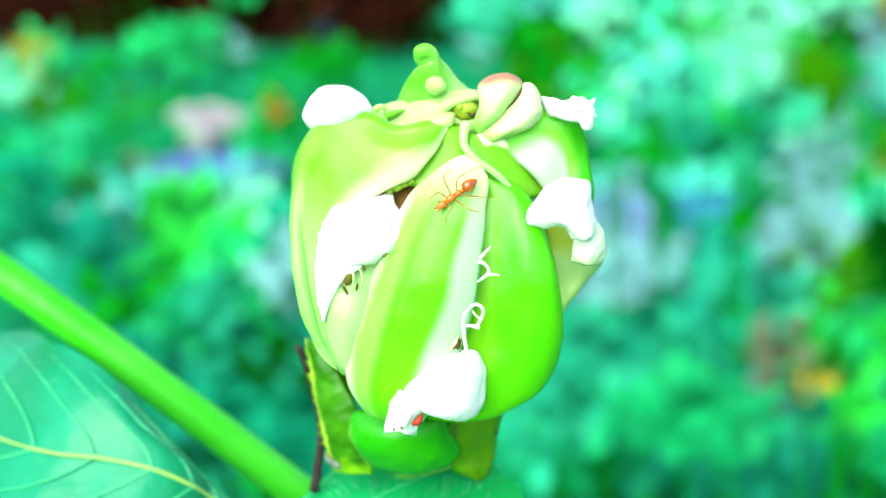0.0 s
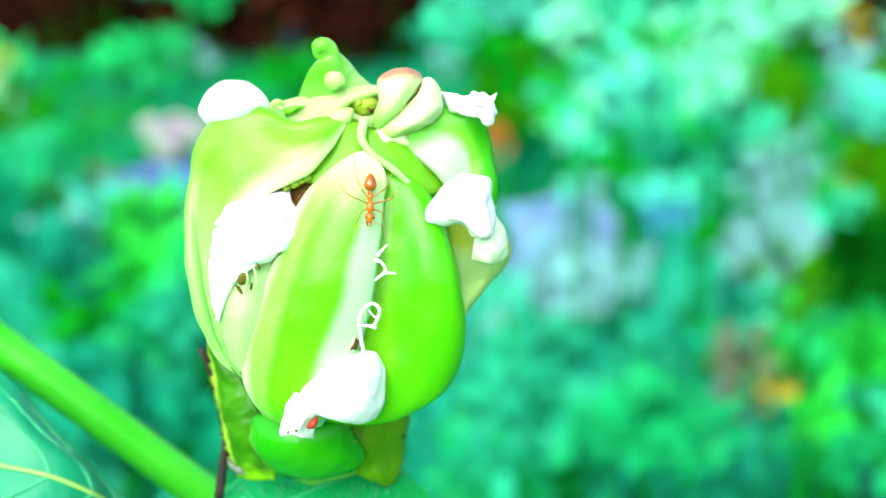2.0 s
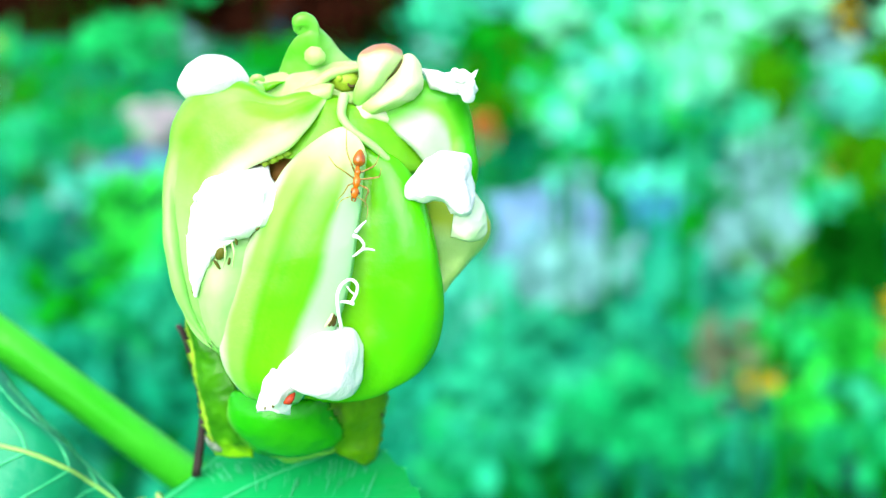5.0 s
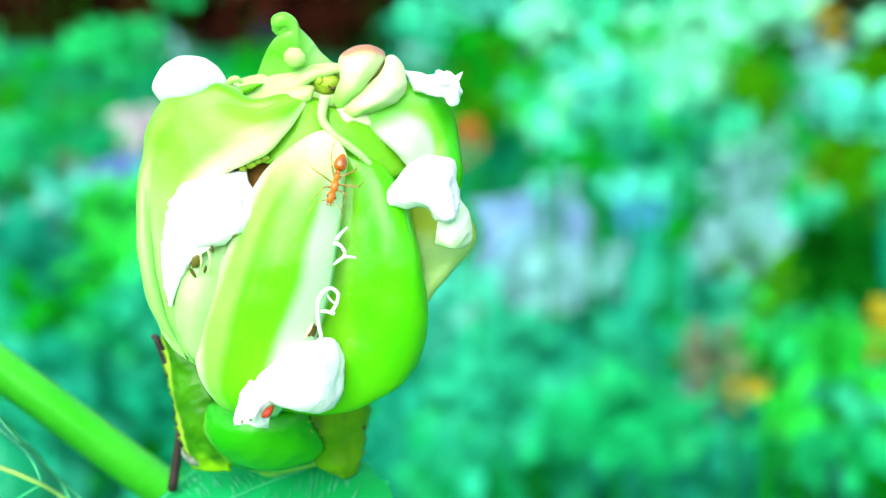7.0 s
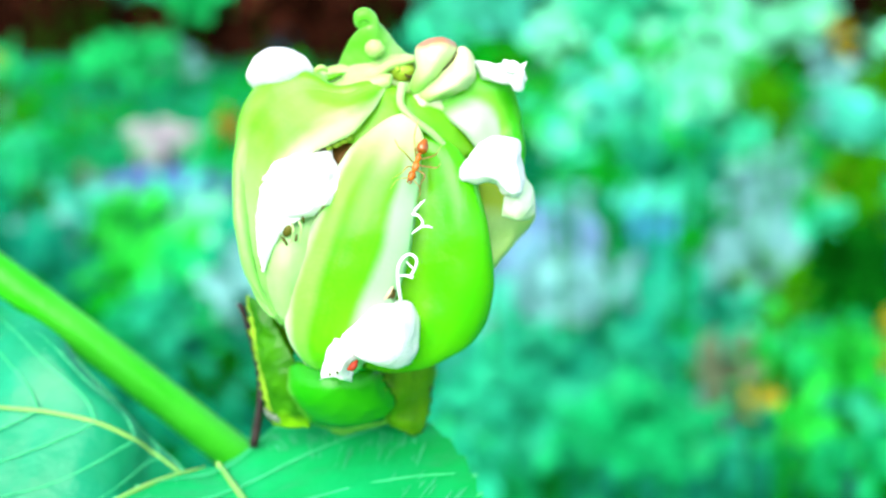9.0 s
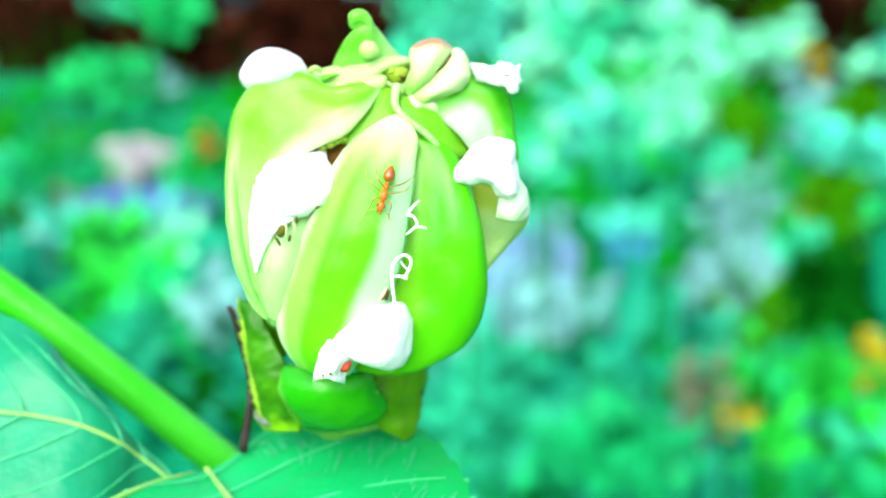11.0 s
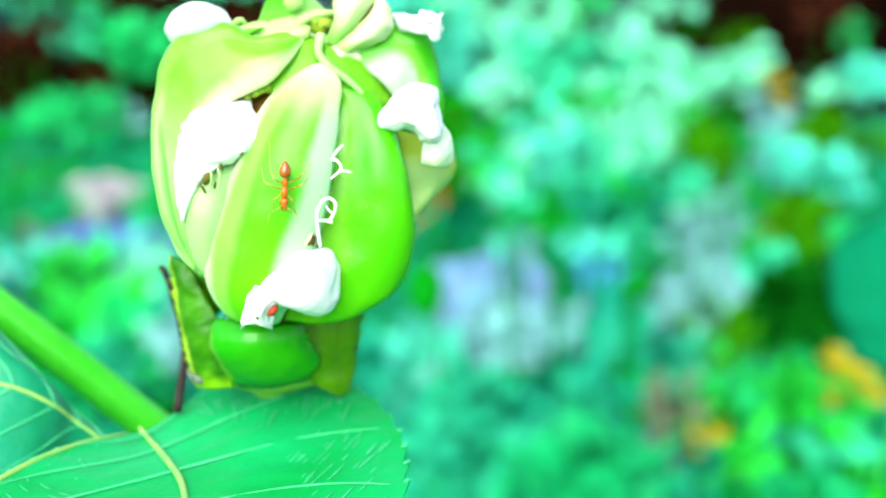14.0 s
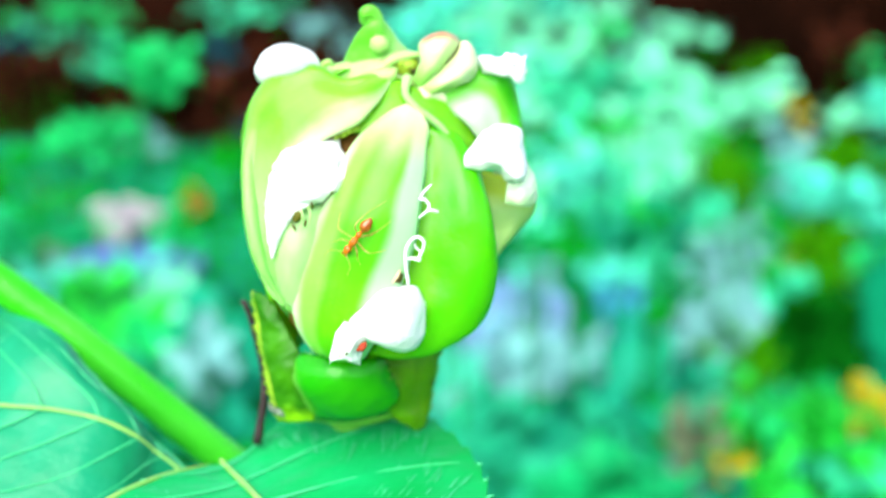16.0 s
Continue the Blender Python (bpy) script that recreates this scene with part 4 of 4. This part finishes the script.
    for a, b, size in ((466, 281, 0.045), (454, 287, 0.04), (441, 293, 0.05), (427, 300, 0.04)):
        part("bead", blob(spot(a, b, 0.02), (size, 0.03, size * 0.8), None, 0.4, 12), mat_mouth, bud, "yellow olive bead in the gap")
    part("mouth_rim", blob(spot(574, 150, 10.52), (0.17, 0.08, 0.10), None, 0.4, 20), mat_mouth, bud, "yellow olive mouth of the bud")
    part("bead", blob(spot(562, 145, 10.44), (0.035, 0.03, 0.035), None, 0.2, 12), mat_mouth, bud)
    part("speck", tube([spot(577, 153, 10.45), spot(583, 158, 10.43), spot(592, 156, 10.43), spot(600, 150, 10.46)], [0.006, 0.016, 0.012, 0.004], 8, 12, 0.6), mat_crease, bud)
    # hidden sepals that close the back
    mid = spot(495, 470, 11.15)
    for k, turn in enumerate((-55, 0, 55)):
        rows = []
        for s in np.linspace(0.04, 0.78, 7):
            lat = math.pi * (s - 0.5)
            r = math.cos(lat)
            rows.append([mid + Vector((math.sin(radians(turn + w)) * 1.16 * r, math.cos(radians(turn + w)) * (1.0 if w else 1.1) * r, -math.sin(lat) * 1.75)) * CM for w in (-36, 0, 36)])
        part("sepal", sheet(rows, 14, 24, 0.1, 0.05, seed=20.0 + k), mat_lobe_side, bud)
    # calyx
    cup = [[(362, 734, 11.15), (378, 714, 11.0), (450, 734, 10.80), (512, 728, 10.86), (540, 720, 11.1)],
           [(358, 760, 11.15), (390, 768, 10.92), (455, 776, 10.78), (522, 770, 10.88), (552, 752, 11.1)],
           [(374, 786, 11.25), (408, 796, 11.04), (470, 804, 10.94), (536, 798, 11.02), (568, 780, 11.25)],
           [(394, 810, 11.5), (428, 819, 11.36), (480, 824, 11.3), (540, 818, 11.36), (572, 802, 11.5)],
           [(416, 824, 11.8), (444, 830, 11.76), (484, 833, 11.74), (528, 829, 11.76), (556, 818, 11.8)]]
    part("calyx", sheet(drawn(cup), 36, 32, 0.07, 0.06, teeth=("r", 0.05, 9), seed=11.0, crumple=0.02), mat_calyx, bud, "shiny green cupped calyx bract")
    olive = [[(284, 580, 11.53), (304, 588, 11.43), (326, 604, 11.38)], [(299, 650, 11.53), (326, 658, 11.38), (356, 662, 11.33)],
             [(312, 720, 11.53), (346, 720, 11.33), (384, 722, 11.28)], [(325, 776, 11.53), (360, 774, 11.38), (396, 776, 11.28)],
             [(340, 834, 11.63), (370, 840, 11.53), (410, 838, 11.48)]]
    part("calyx", sheet(drawn(olive), 24, 72, 0.06, 0.06, teeth=("l", 0.08, 12), seed=12.0, crumple=0.07), mat_calyx_olive, bud, "olive toothed bract")
    olive = [[(505, 712, 11.25), (585, 692, 11.4), (662, 670, 11.6)], [(530, 745, 11.3), (595, 735, 11.45), (652, 716, 11.7)], [(538, 780, 11.35), (594, 778, 11.5), (646, 762, 11.8)],
             [(548, 812, 11.5), (598, 822, 11.6), (640, 806, 11.85)], [(588, 840, 11.7), (612, 852, 11.75), (630, 842, 11.9)]]
    part("calyx", sheet(drawn(olive), 20, 50, 0.06, 0.05, teeth=("r", 0.06, 7), seed=13.0, crumple=0.05), mat_calyx_yellow, bud, "olive yellow bract")
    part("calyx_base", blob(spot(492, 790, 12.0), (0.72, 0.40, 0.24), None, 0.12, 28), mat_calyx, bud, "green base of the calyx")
    # pale teeth on the calyx rims
    for a, b, d, x, y in ((372, 742, 10.98, 10, -30), (382, 738, 10.95, 12, -28), (384, 734, 10.94, 20, -14), (392, 740, 10.93, 12, -12), (533, 738, 11.02, 14, -6), (538, 750, 11.04, 14, -4), (544, 762, 11.08, 10, 6), (548, 774, 11.12, 8, 6)):
        part("tooth", tube([spot(a, b, d), spot(a + x * 0.6, b + y * 0.4, d - 0.03), spot(a + x, b + y, d)], [0.022, 0.014, 0.003] if a < 400 else [0.014, 0.010, 0.002], 8, 8), mat_pale if a < 400 else mat_calyx_yellow, bud, "pale calyx tooth")
    part("speck", blob(spot(641, 757, 11.70), (0.03, 0.02, 0.035), None, 0.2, 10), mat_dark, bud)
    return tagged(bud, "plump lime green flower bud with pale sepal rims", "flower bud")


build_bud()


def petal(label, *sheets):
    """A withered petal from one or more crumpled sheets: name, rows, crumple, seed, material."""
    thing = new("withered_petal")
    for name, rows, crumple, seed, mat in sheets:
        part(name, sheet(drawn(rows), 36, 40, 0.05, 0.04, seed=seed, crumple=crumple), mat, thing)
    return tagged(thing, label, "petal", group="withered petals on the bud")


def build_petals():
    petal("white rounded withered petal curling over the sepal",
          ("lobe", [[(398, 176, 10.62), (352, 186, 10.56), (306, 196, 10.56), (272, 180, 10.62)], [(400, 156, 10.5), (352, 166, 10.22), (300, 170, 10.24), (262, 162, 10.5)],
                    [(394, 138, 10.45), (350, 140, 10.1), (304, 142, 10.12), (266, 144, 10.48)], [(380, 120, 10.5), (346, 118, 10.18), (308, 120, 10.2), (279, 124, 10.54)],
                    [(358, 105, 10.8), (338, 101, 10.65), (316, 101, 10.65), (297, 107, 10.8)]], 0.010, 1.0, mat_white),
          ("base", [[(385, 150, 10.5), (392, 164, 10.4), (390, 178, 10.5)], [(402, 154, 10.5), (408, 166, 10.42), (406, 180, 10.5)], [(420, 160, 10.6), (424, 170, 10.52), (420, 182, 10.6)]], 0.02, 1.5, mat_cream))
    petal("white crumpled withered petal hanging on the green sepal",
          ("lobe", [[(342, 306, 10.4), (372, 308, 10.3), (404, 308, 10.25), (432, 302, 10.3)], [(312, 338, 10.22), (350, 342, 9.95), (400, 342, 9.95), (452, 342, 10.2)],
                    [(291, 385, 10.22), (335, 390, 9.93), (390, 390, 9.93), (454, 384, 10.1)], [(282, 430, 10.2), (330, 432, 9.98), (380, 426, 9.98), (424, 412, 10.08)],
                    [(281, 470, 10.24), (300, 462, 10.1), (340, 446, 10.06), (396, 436, 10.1)]], 0.08, 2.0, mat_white),
          ("tail", [[(280, 432, 10.12), (320, 440, 10.0), (374, 438, 10.02)], [(282, 472, 10.14), (306, 476, 10.06), (338, 468, 10.08)], [(287, 510, 10.18), (299, 510, 10.12), (318, 502, 10.14)], [(293, 548, 10.24), (298, 547, 10.2), (305, 542, 10.2)]], 0.03, 2.5, mat_white))
    petal("white crumpled withered petal tip behind the sepal",
          ("fold", [[(700, 122, 10.6), (716, 140, 10.5), (728, 162, 10.5)], [(728, 128, 10.45), (744, 146, 10.35), (752, 168, 10.4)], [(752, 134, 10.38), (764, 146, 10.28), (774, 172, 10.36)], [(776, 126, 10.36), (782, 142, 10.26), (788, 170, 10.34)]], 0.06, 3.0, mat_white),
          ("tip", [[(758, 130, 10.36), (768, 146, 10.2), (772, 166, 10.36)], [(772, 122, 10.3), (784, 142, 10.14), (788, 178, 10.3)], [(794, 124, 10.3), (800, 144, 10.12), (800, 184, 10.3)], [(815, 128, 10.36), (812, 144, 10.2), (812, 170, 10.34)]], 0.16, 3.3, mat_white))
    petal("white papery withered petal folded over the bract",
          ("lobe", [[(735, 285, 10.3), (765, 277, 10.1), (788, 280, 10.15), (796, 290, 10.35)], [(690, 325, 10.15), (740, 315, 9.9), (786, 312, 9.95), (806, 325, 10.35)],
                    [(685, 362, 10.15), (740, 345, 9.9), (790, 350, 9.9), (815, 362, 10.3)], [(733, 366, 10.2), (765, 372, 9.95), (792, 382, 9.95), (812, 385, 10.25)],
                    [(764, 385, 10.25), (778, 396, 10.05), (792, 402, 10.1), (805, 400, 10.25)]], 0.07, 4.0, mat_white),
          ("flap", [[(775, 330, 10.25), (800, 332, 10.2), (812, 342, 10.3)], [(772, 366, 10.22), (804, 366, 10.14), (828, 374, 10.3)], [(768, 404, 10.24), (802, 406, 10.14), (834, 414, 10.34)], [(764, 434, 10.3), (796, 442, 10.2), (826, 440, 10.4)]], 0.04, 4.5, mat_flap))
    petal("white withered petal tube drooping over the calyx",
          ("lobe", [[(528, 594, 10.4), (560, 600, 10.3), (585, 601, 10.3), (603, 612, 10.45)], [(498, 605, 10.3), (540, 625, 10.0), (575, 640, 10.0), (607, 650, 10.35)],
                    [(474, 640, 10.25), (515, 655, 9.95), (558, 690, 9.95), (604, 694, 10.35)], [(455, 665, 10.2), (490, 680, 9.9), (530, 714, 9.95), (582, 724, 10.3)],
                    [(440, 690, 10.2), (462, 700, 9.92), (490, 715, 9.95), (532, 722, 10.25)]], 0.03, 5.0, mat_white),
          ("crumpled_tip", [[(448, 676, 10.2), (468, 690, 9.95), (486, 702, 9.95), (508, 706, 10.15)], [(430, 705, 10.2), (448, 712, 9.9), (468, 716, 9.9), (490, 712, 10.1)],
                   [(420, 732, 10.2), (438, 735, 9.92), (456, 736, 9.92), (478, 728, 10.12)], [(413, 757, 10.2), (432, 754, 10.02), (452, 759, 10.02), (474, 761, 10.15)]], 0.09, 5.5, mat_white))
    for a, b, r in ((443, 744, 0.014), (428, 749, 0.010)):
        tagged(part("petal_gap", blob(spot(a, b, 9.92), (r, 0.03, r * 1.3), None, 0.4, 10), mat_opening), "tiny dark hole in the white crumpled petal", "opening")
    tagged(part("nectar_drop", tube([spot(463, 739, 9.90), spot(470, 735, 9.87), spot(476, 728, 9.88), spot(482, 720, 9.94)], [0.010, 0.028, 0.024, 0.008], 10, 14, 1.0), mat_red), "small rust-red speck stuck to the white petal", "speck")


def fibre(points, radii, label, mat=None):
    tagged(part("stamen_fibre", tube([spot(*p) for p in points], [0.68 * r for r in radii], 8, 28), mat or mat_white), label, "stamen", group="stamens on the bud")


def build_fibres():
    fibre([(568, 602, 0.30), (562, 570, 0.34), (560, 540, 0.38), (569, 520, 0.40), (584, 512, 0.40), (596, 521, 0.40), (595, 536, 0.38), (587, 552, 0.36)],
          [0.026, 0.025, 0.023, 0.022, 0.021, 0.022], "white curled stamen fibre on the sepal rim")
    fibre([(566, 553, 0.30), (578, 553, 0.32), (590, 556, 0.35)], [0.02, 0.022, 0.03], "short white stamen fibre")
    fibre([(578, 525, 0.32), (584, 533, 0.32), (594, 541, 0.34)], [0.014, 0.014, 0.012], "short thin white stamen fibre")
    fibre([(590, 432, 0.28), (600, 436, 0.34), (608, 448, 0.34), (604, 458, 0.32), (592, 468, 0.28)], [0.03, 0.02, 0.018, 0.018, 0.012], "white looped stamen fibre")
    fibre([(588, 470, 0.26), (604, 458, 0.33), (616, 456, 0.33), (628, 458, 0.32)], [0.014, 0.018, 0.018, 0.012], "white forked stamen fibre")
    fibre([(594, 424, 0.26), (602, 414, 0.33), (612, 404, 0.34)], [0.03, 0.02, 0.010], "short pointed white stamen fibre")
    fibre([(300, 372, 10.15), (297, 364, 10.05), (302, 357, 10.05), (310, 360, 10.1)], [0.02, 0.022, 0.02, 0.015], "tiny white curled stamen fibre")
    for a, b, wide, tall, lean in ((345, 464, 0.048, 0.072, 14), (339, 486, 0.014, 0.05, -32), (361, 480, 0.014, 0.036, 10), (374, 444, 0.012, 0.032, -14), (297, 538, 0.012, 0.034, -28), (413, 420, 0.026, 0.010, -30)):
        turn = Matrix.Rotation(radians(lean), 3, "Y")
        tagged(part("petal_gap", blob(spot(a, b, 0.26), (wide, 0.03, tall), turn, 0.35, 12), mat_opening), "small olive brown opening among the stamen fibres", "opening")
    for a in (326, 352, 368):
        fibre([(a - 2, 446, 0.27), (a + 2, 464, 0.31), (a - 1, 490, 0.26)], [0.014, 0.016, 0.01], "thin yellowish stamen fibre", mat_cream)


def build_scraps():
    """A dark hollow beside the curled stamen and a dried scrap at the foot of the toothed bract."""
    tagged(part("hollow", blob(spot(549, 587, 0.16), (0.045, 0.03, 0.075), Matrix.Rotation(radians(28), 3, "Y"), 0.5, 14), mat_crease), "small dark brown hollow at the sepal rim", "opening")
    fibre([(538, 598, 0.22), (546, 586, 0.26), (552, 574, 0.22)], [0.016, 0.024, 0.012], "short pinkish brown stamen stub", mat_brown_tip)
    tagged(part("dried_scrap", tube([spot(322, 800, 11.6), spot(328, 812, 11.55), spot(340, 820, 11.5), spot(354, 826, 11.55)], [0.02, 0.035, 0.045, 0.02], 8, 16, 0.8), material("grey_dried_skin", (0.20, 0.26, 0.20), (0.05, 0.08, 0.05), 500, 0.6)), "grey-green dried scrap under the toothed bract", "scrap")


build_petals()
build_fibres()
build_scraps()
tagged(part("dry_stalk", tube([spot(268, 598, 11.7), spot(276, 604, 11.7), spot(290, 640, 11.75), spot(312, 720, 11.8), spot(316, 780, 11.8), spot(305, 870, 11.9)], [0.025, 0.035, 0.036, 0.036, 0.045, 0.055], 10, 36, 0.2), mat_dark),
       "thin dried dark brown stalk beside the bud", "stalk")


# ---- the ant ----
LEGS = []
SIZE = 0.88


def build_ant():
    """An ant 4.8 mm long; its head points along +x, its back along +z, its origin under the waist."""
    ant = new("ant")
    z0 = 0.085
    V = lambda x, y, z: Vector((x, y, z)) * CM
    part("gaster", blob(V(-0.19, 0, z0 + 0.02), (0.092, 0.062, 0.060), None, 0, 24, -0.36), mat_ant_dark, ant, "shiny amber brown gaster pointed at the rear")
    part("waist", blob(V(-0.085, 0, z0 - 0.005), (0.035, 0.022, 0.035), None, 0, 12), mat_ant, ant)
    part("thorax", tube([V(-0.08, 0, z0), V(-0.045, 0, z0 + 0.016), V(0.0, 0, z0 + 0.006), V(0.045, 0, z0 + 0.022), V(0.09, 0, z0 + 0.018), V(0.13, 0, z0 + 0.005)], [0.016, 0.034, 0.025, 0.040, 0.036, 0.018], 14, 28), mat_ant, ant, "two-lumped orange thorax")
    head = part("head", blob(V(0.175, 0, z0), (0.060, 0.044, 0.036), None, 0, 20, 0.25), mat_ant, ant)
    for s in (-1, 1):
        part("eye", blob(V(0.175, s * 0.042, z0 + 0.02), (0.012, 0.008, 0.012), None, 0, 10), mat_eye, head)
        part("mandible", tube([V(0.225, s * 0.022, z0 - 0.01), V(0.25, s * 0.018, z0 - 0.012), V(0.258, s * 0.004, z0 - 0.014)], [0.012, 0.009, 0.004], 6, 8), mat_ant_dark, head)
        part("antenna", tube([V(0.215, s * 0.02, z0 + 0.02), V(0.25, s * 0.09, z0 + 0.05), V(0.30, s * 0.15, z0 + 0.02), V(0.40, s * 0.17, z0 - 0.03)], [0.006, 0.005, 0.004, 0.003], 6, 16), mat_ant_leg, head)
        # hip, knee and foot of the fore, middle and hind leg
        for x, knee, ankle, foot in ((0.08, (0.13, 0.11), (0.20, 0.13), (0.27, 0.17)), (0.03, (0.00, 0.19), (-0.05, 0.25), (-0.15, 0.30)), (-0.04, (-0.10, 0.10), (-0.26, 0.13), (-0.50, 0.11)) if s < 0 else (-0.04, (-0.12, 0.13), (-0.22, 0.19), (-0.34, 0.24))):
            hip = V(x, s * 0.025, z0)
            spread = [(x, 0.025, z0)] + [(p[0], p[1], h) for p, h in ((knee, z0 + 0.085), (ankle, z0 + 0.01), (foot, 0.0))]
            bm = tube([V(px, s * py, pz) - hip for px, py, pz in spread], [0.009, 0.0095, 0.006, 0.0035], 6, 22)
            leg = part("leg", bm, mat_ant_leg, ant)
            leg.location = hip
            LEGS.append((leg, hip, s, x))
    for ob in [o for o in scene.objects if o.parent == ant or (o.parent and o.parent.parent == ant)]:
        ob.data.transform(Matrix.Scale(SIZE, 4))
    for k, (leg, hip, s, x) in enumerate(LEGS):
        leg.location = hip * SIZE
        LEGS[k] = (leg, hip * SIZE, s, x)
    return tagged(ant, "shiny orange amber ant walking on the bud", "ant")


ant = build_ant()
# seconds, place (cm from the point 0.75 m up), the way its head points, the way its back points
ANT = [
    (0, (-1.158, 9.701, -2.466), (-0.801, -0.332, -0.498), (-0.008, -0.819, 0.574)),
    (0.5, (-1.157, 9.687, -2.482), (-0.779, -0.354, -0.517), (0.008, -0.834, 0.551)),
    (1, (-1.109, 9.671, -2.510), (-0.378, -0.496, -0.781), (0.176, -0.861, 0.477)),
    (1.5, (-1.010, 9.687, -2.529), (-0.087, -0.463, -0.882), (0.359, -0.837, 0.413)),
    (2, (-1.018, 9.687, -2.529), (-0.003, -0.442, -0.897), (0.330, -0.838, 0.434)),
    (2.5, (-1.014, 9.692, -2.520), (-0.037, -0.453, -0.891), (0.356, -0.838, 0.415)),
    (3, (-1.046, 9.686, -2.506), (-0.272, -0.507, -0.818), (0.301, -0.842, 0.448)),
    (3.5, (-1.030, 9.687, -2.511), (-0.299, -0.510, -0.807), (0.320, -0.854, 0.411)),
    (4, (-0.991, 9.702, -2.516), (-0.251, -0.507, -0.825), (0.383, -0.826, 0.413)),
    (6.5, (-0.950, 9.709, -2.546), (-0.011, -0.407, -0.914), (0.460, -0.800, 0.384)),
    (7, (-0.972, 9.704, -2.522), (-0.236, -0.498, -0.834), (0.413, -0.816, 0.405)),
    (7.5, (-0.955, 9.713, -2.523), (-0.305, -0.518, -0.799), (0.427, -0.814, 0.394)),
    (8, (-1.009, 9.697, -2.505), (-0.467, -0.531, -0.707), (0.363, -0.853, 0.376)),
    (8.5, (-1.020, 9.675, -2.546), (-0.527, -0.528, -0.666), (0.334, -0.860, 0.385)),
    (9, (-0.950, 9.701, -2.556), (-0.311, -0.515, -0.799), (0.450, -0.812, 0.371)),
    (9.2, (-0.966, 9.692, -2.556), (-0.256, -0.498, -0.829), (0.411, -0.835, 0.366)),
    (11.3, (-1.207, 9.487, -2.864), (-0.273, -0.382, -0.883), (0.157, -0.919, 0.362)),
    (11.5, (-1.229, 9.467, -2.908), (-0.322, -0.362, -0.874), (0.158, -0.931, 0.330)),
    (12, (-1.307, 9.434, -2.976), (-0.444, -0.304, -0.843), (0.054, -0.945, 0.323)),
    (12.5, (-1.400, 9.384, -3.175), (-0.475, -0.153, -0.866), (-0.056, -0.975, 0.214)),
    (13, (-1.416, 9.371, -3.233), (-0.139, -0.138, -0.981), (-0.042, -0.984, 0.172)),
    (13.5, (-1.374, 9.370, -3.235), (-0.005, -0.131, -0.991), (0.029, -0.986, 0.166)),
    (14, (-1.388, 9.368, -3.249), (-0.053, -0.129, -0.990), (0.013, -0.985, 0.172)),
    (14.5, (-1.411, 9.366, -3.255), (-0.167, -0.127, -0.978), (-0.003, -0.984, 0.178)),
    (15, (-1.486, 9.362, -3.287), (-0.449, -0.069, -0.891), (-0.111, -0.979, 0.170)),
    (15.5, (-1.530, 9.358, -3.350), (-0.652, -0.001, -0.758), (-0.151, -0.978, 0.141)),
    (16, (-1.547, 9.359, -3.366), (-0.616, -0.003, -0.788), (-0.179, -0.973, 0.144)),
]


def motions():
    """The ant wanders over the front sepal."""
    rows = []
    for t, place, ahead, up in ANT:
        z = Vector(up).normalized()
        x = Vector(ahead)
        x = (x - z * x.dot(z)).normalized()
        y = z.cross(x)
        m = Matrix((x, y, z)).transposed().to_4x4()
        rows.append((t, Matrix.Translation(world_cm(*place)) @ m))
    walk(ant, rows)
    # the legs swing in turn, in two sets of three
    for leg, hip, s, x in LEGS:
        start = 0.0 if (s > 0) == (x == 0.03) else math.pi
        swing = [(t * 0.5, pose(*hip, 0, 0, (4 + 9 * (t * 0.5 > 10)) * math.sin(start + t * 2.1))) for t in range(33)]
        walk(leg, swing)


motions()
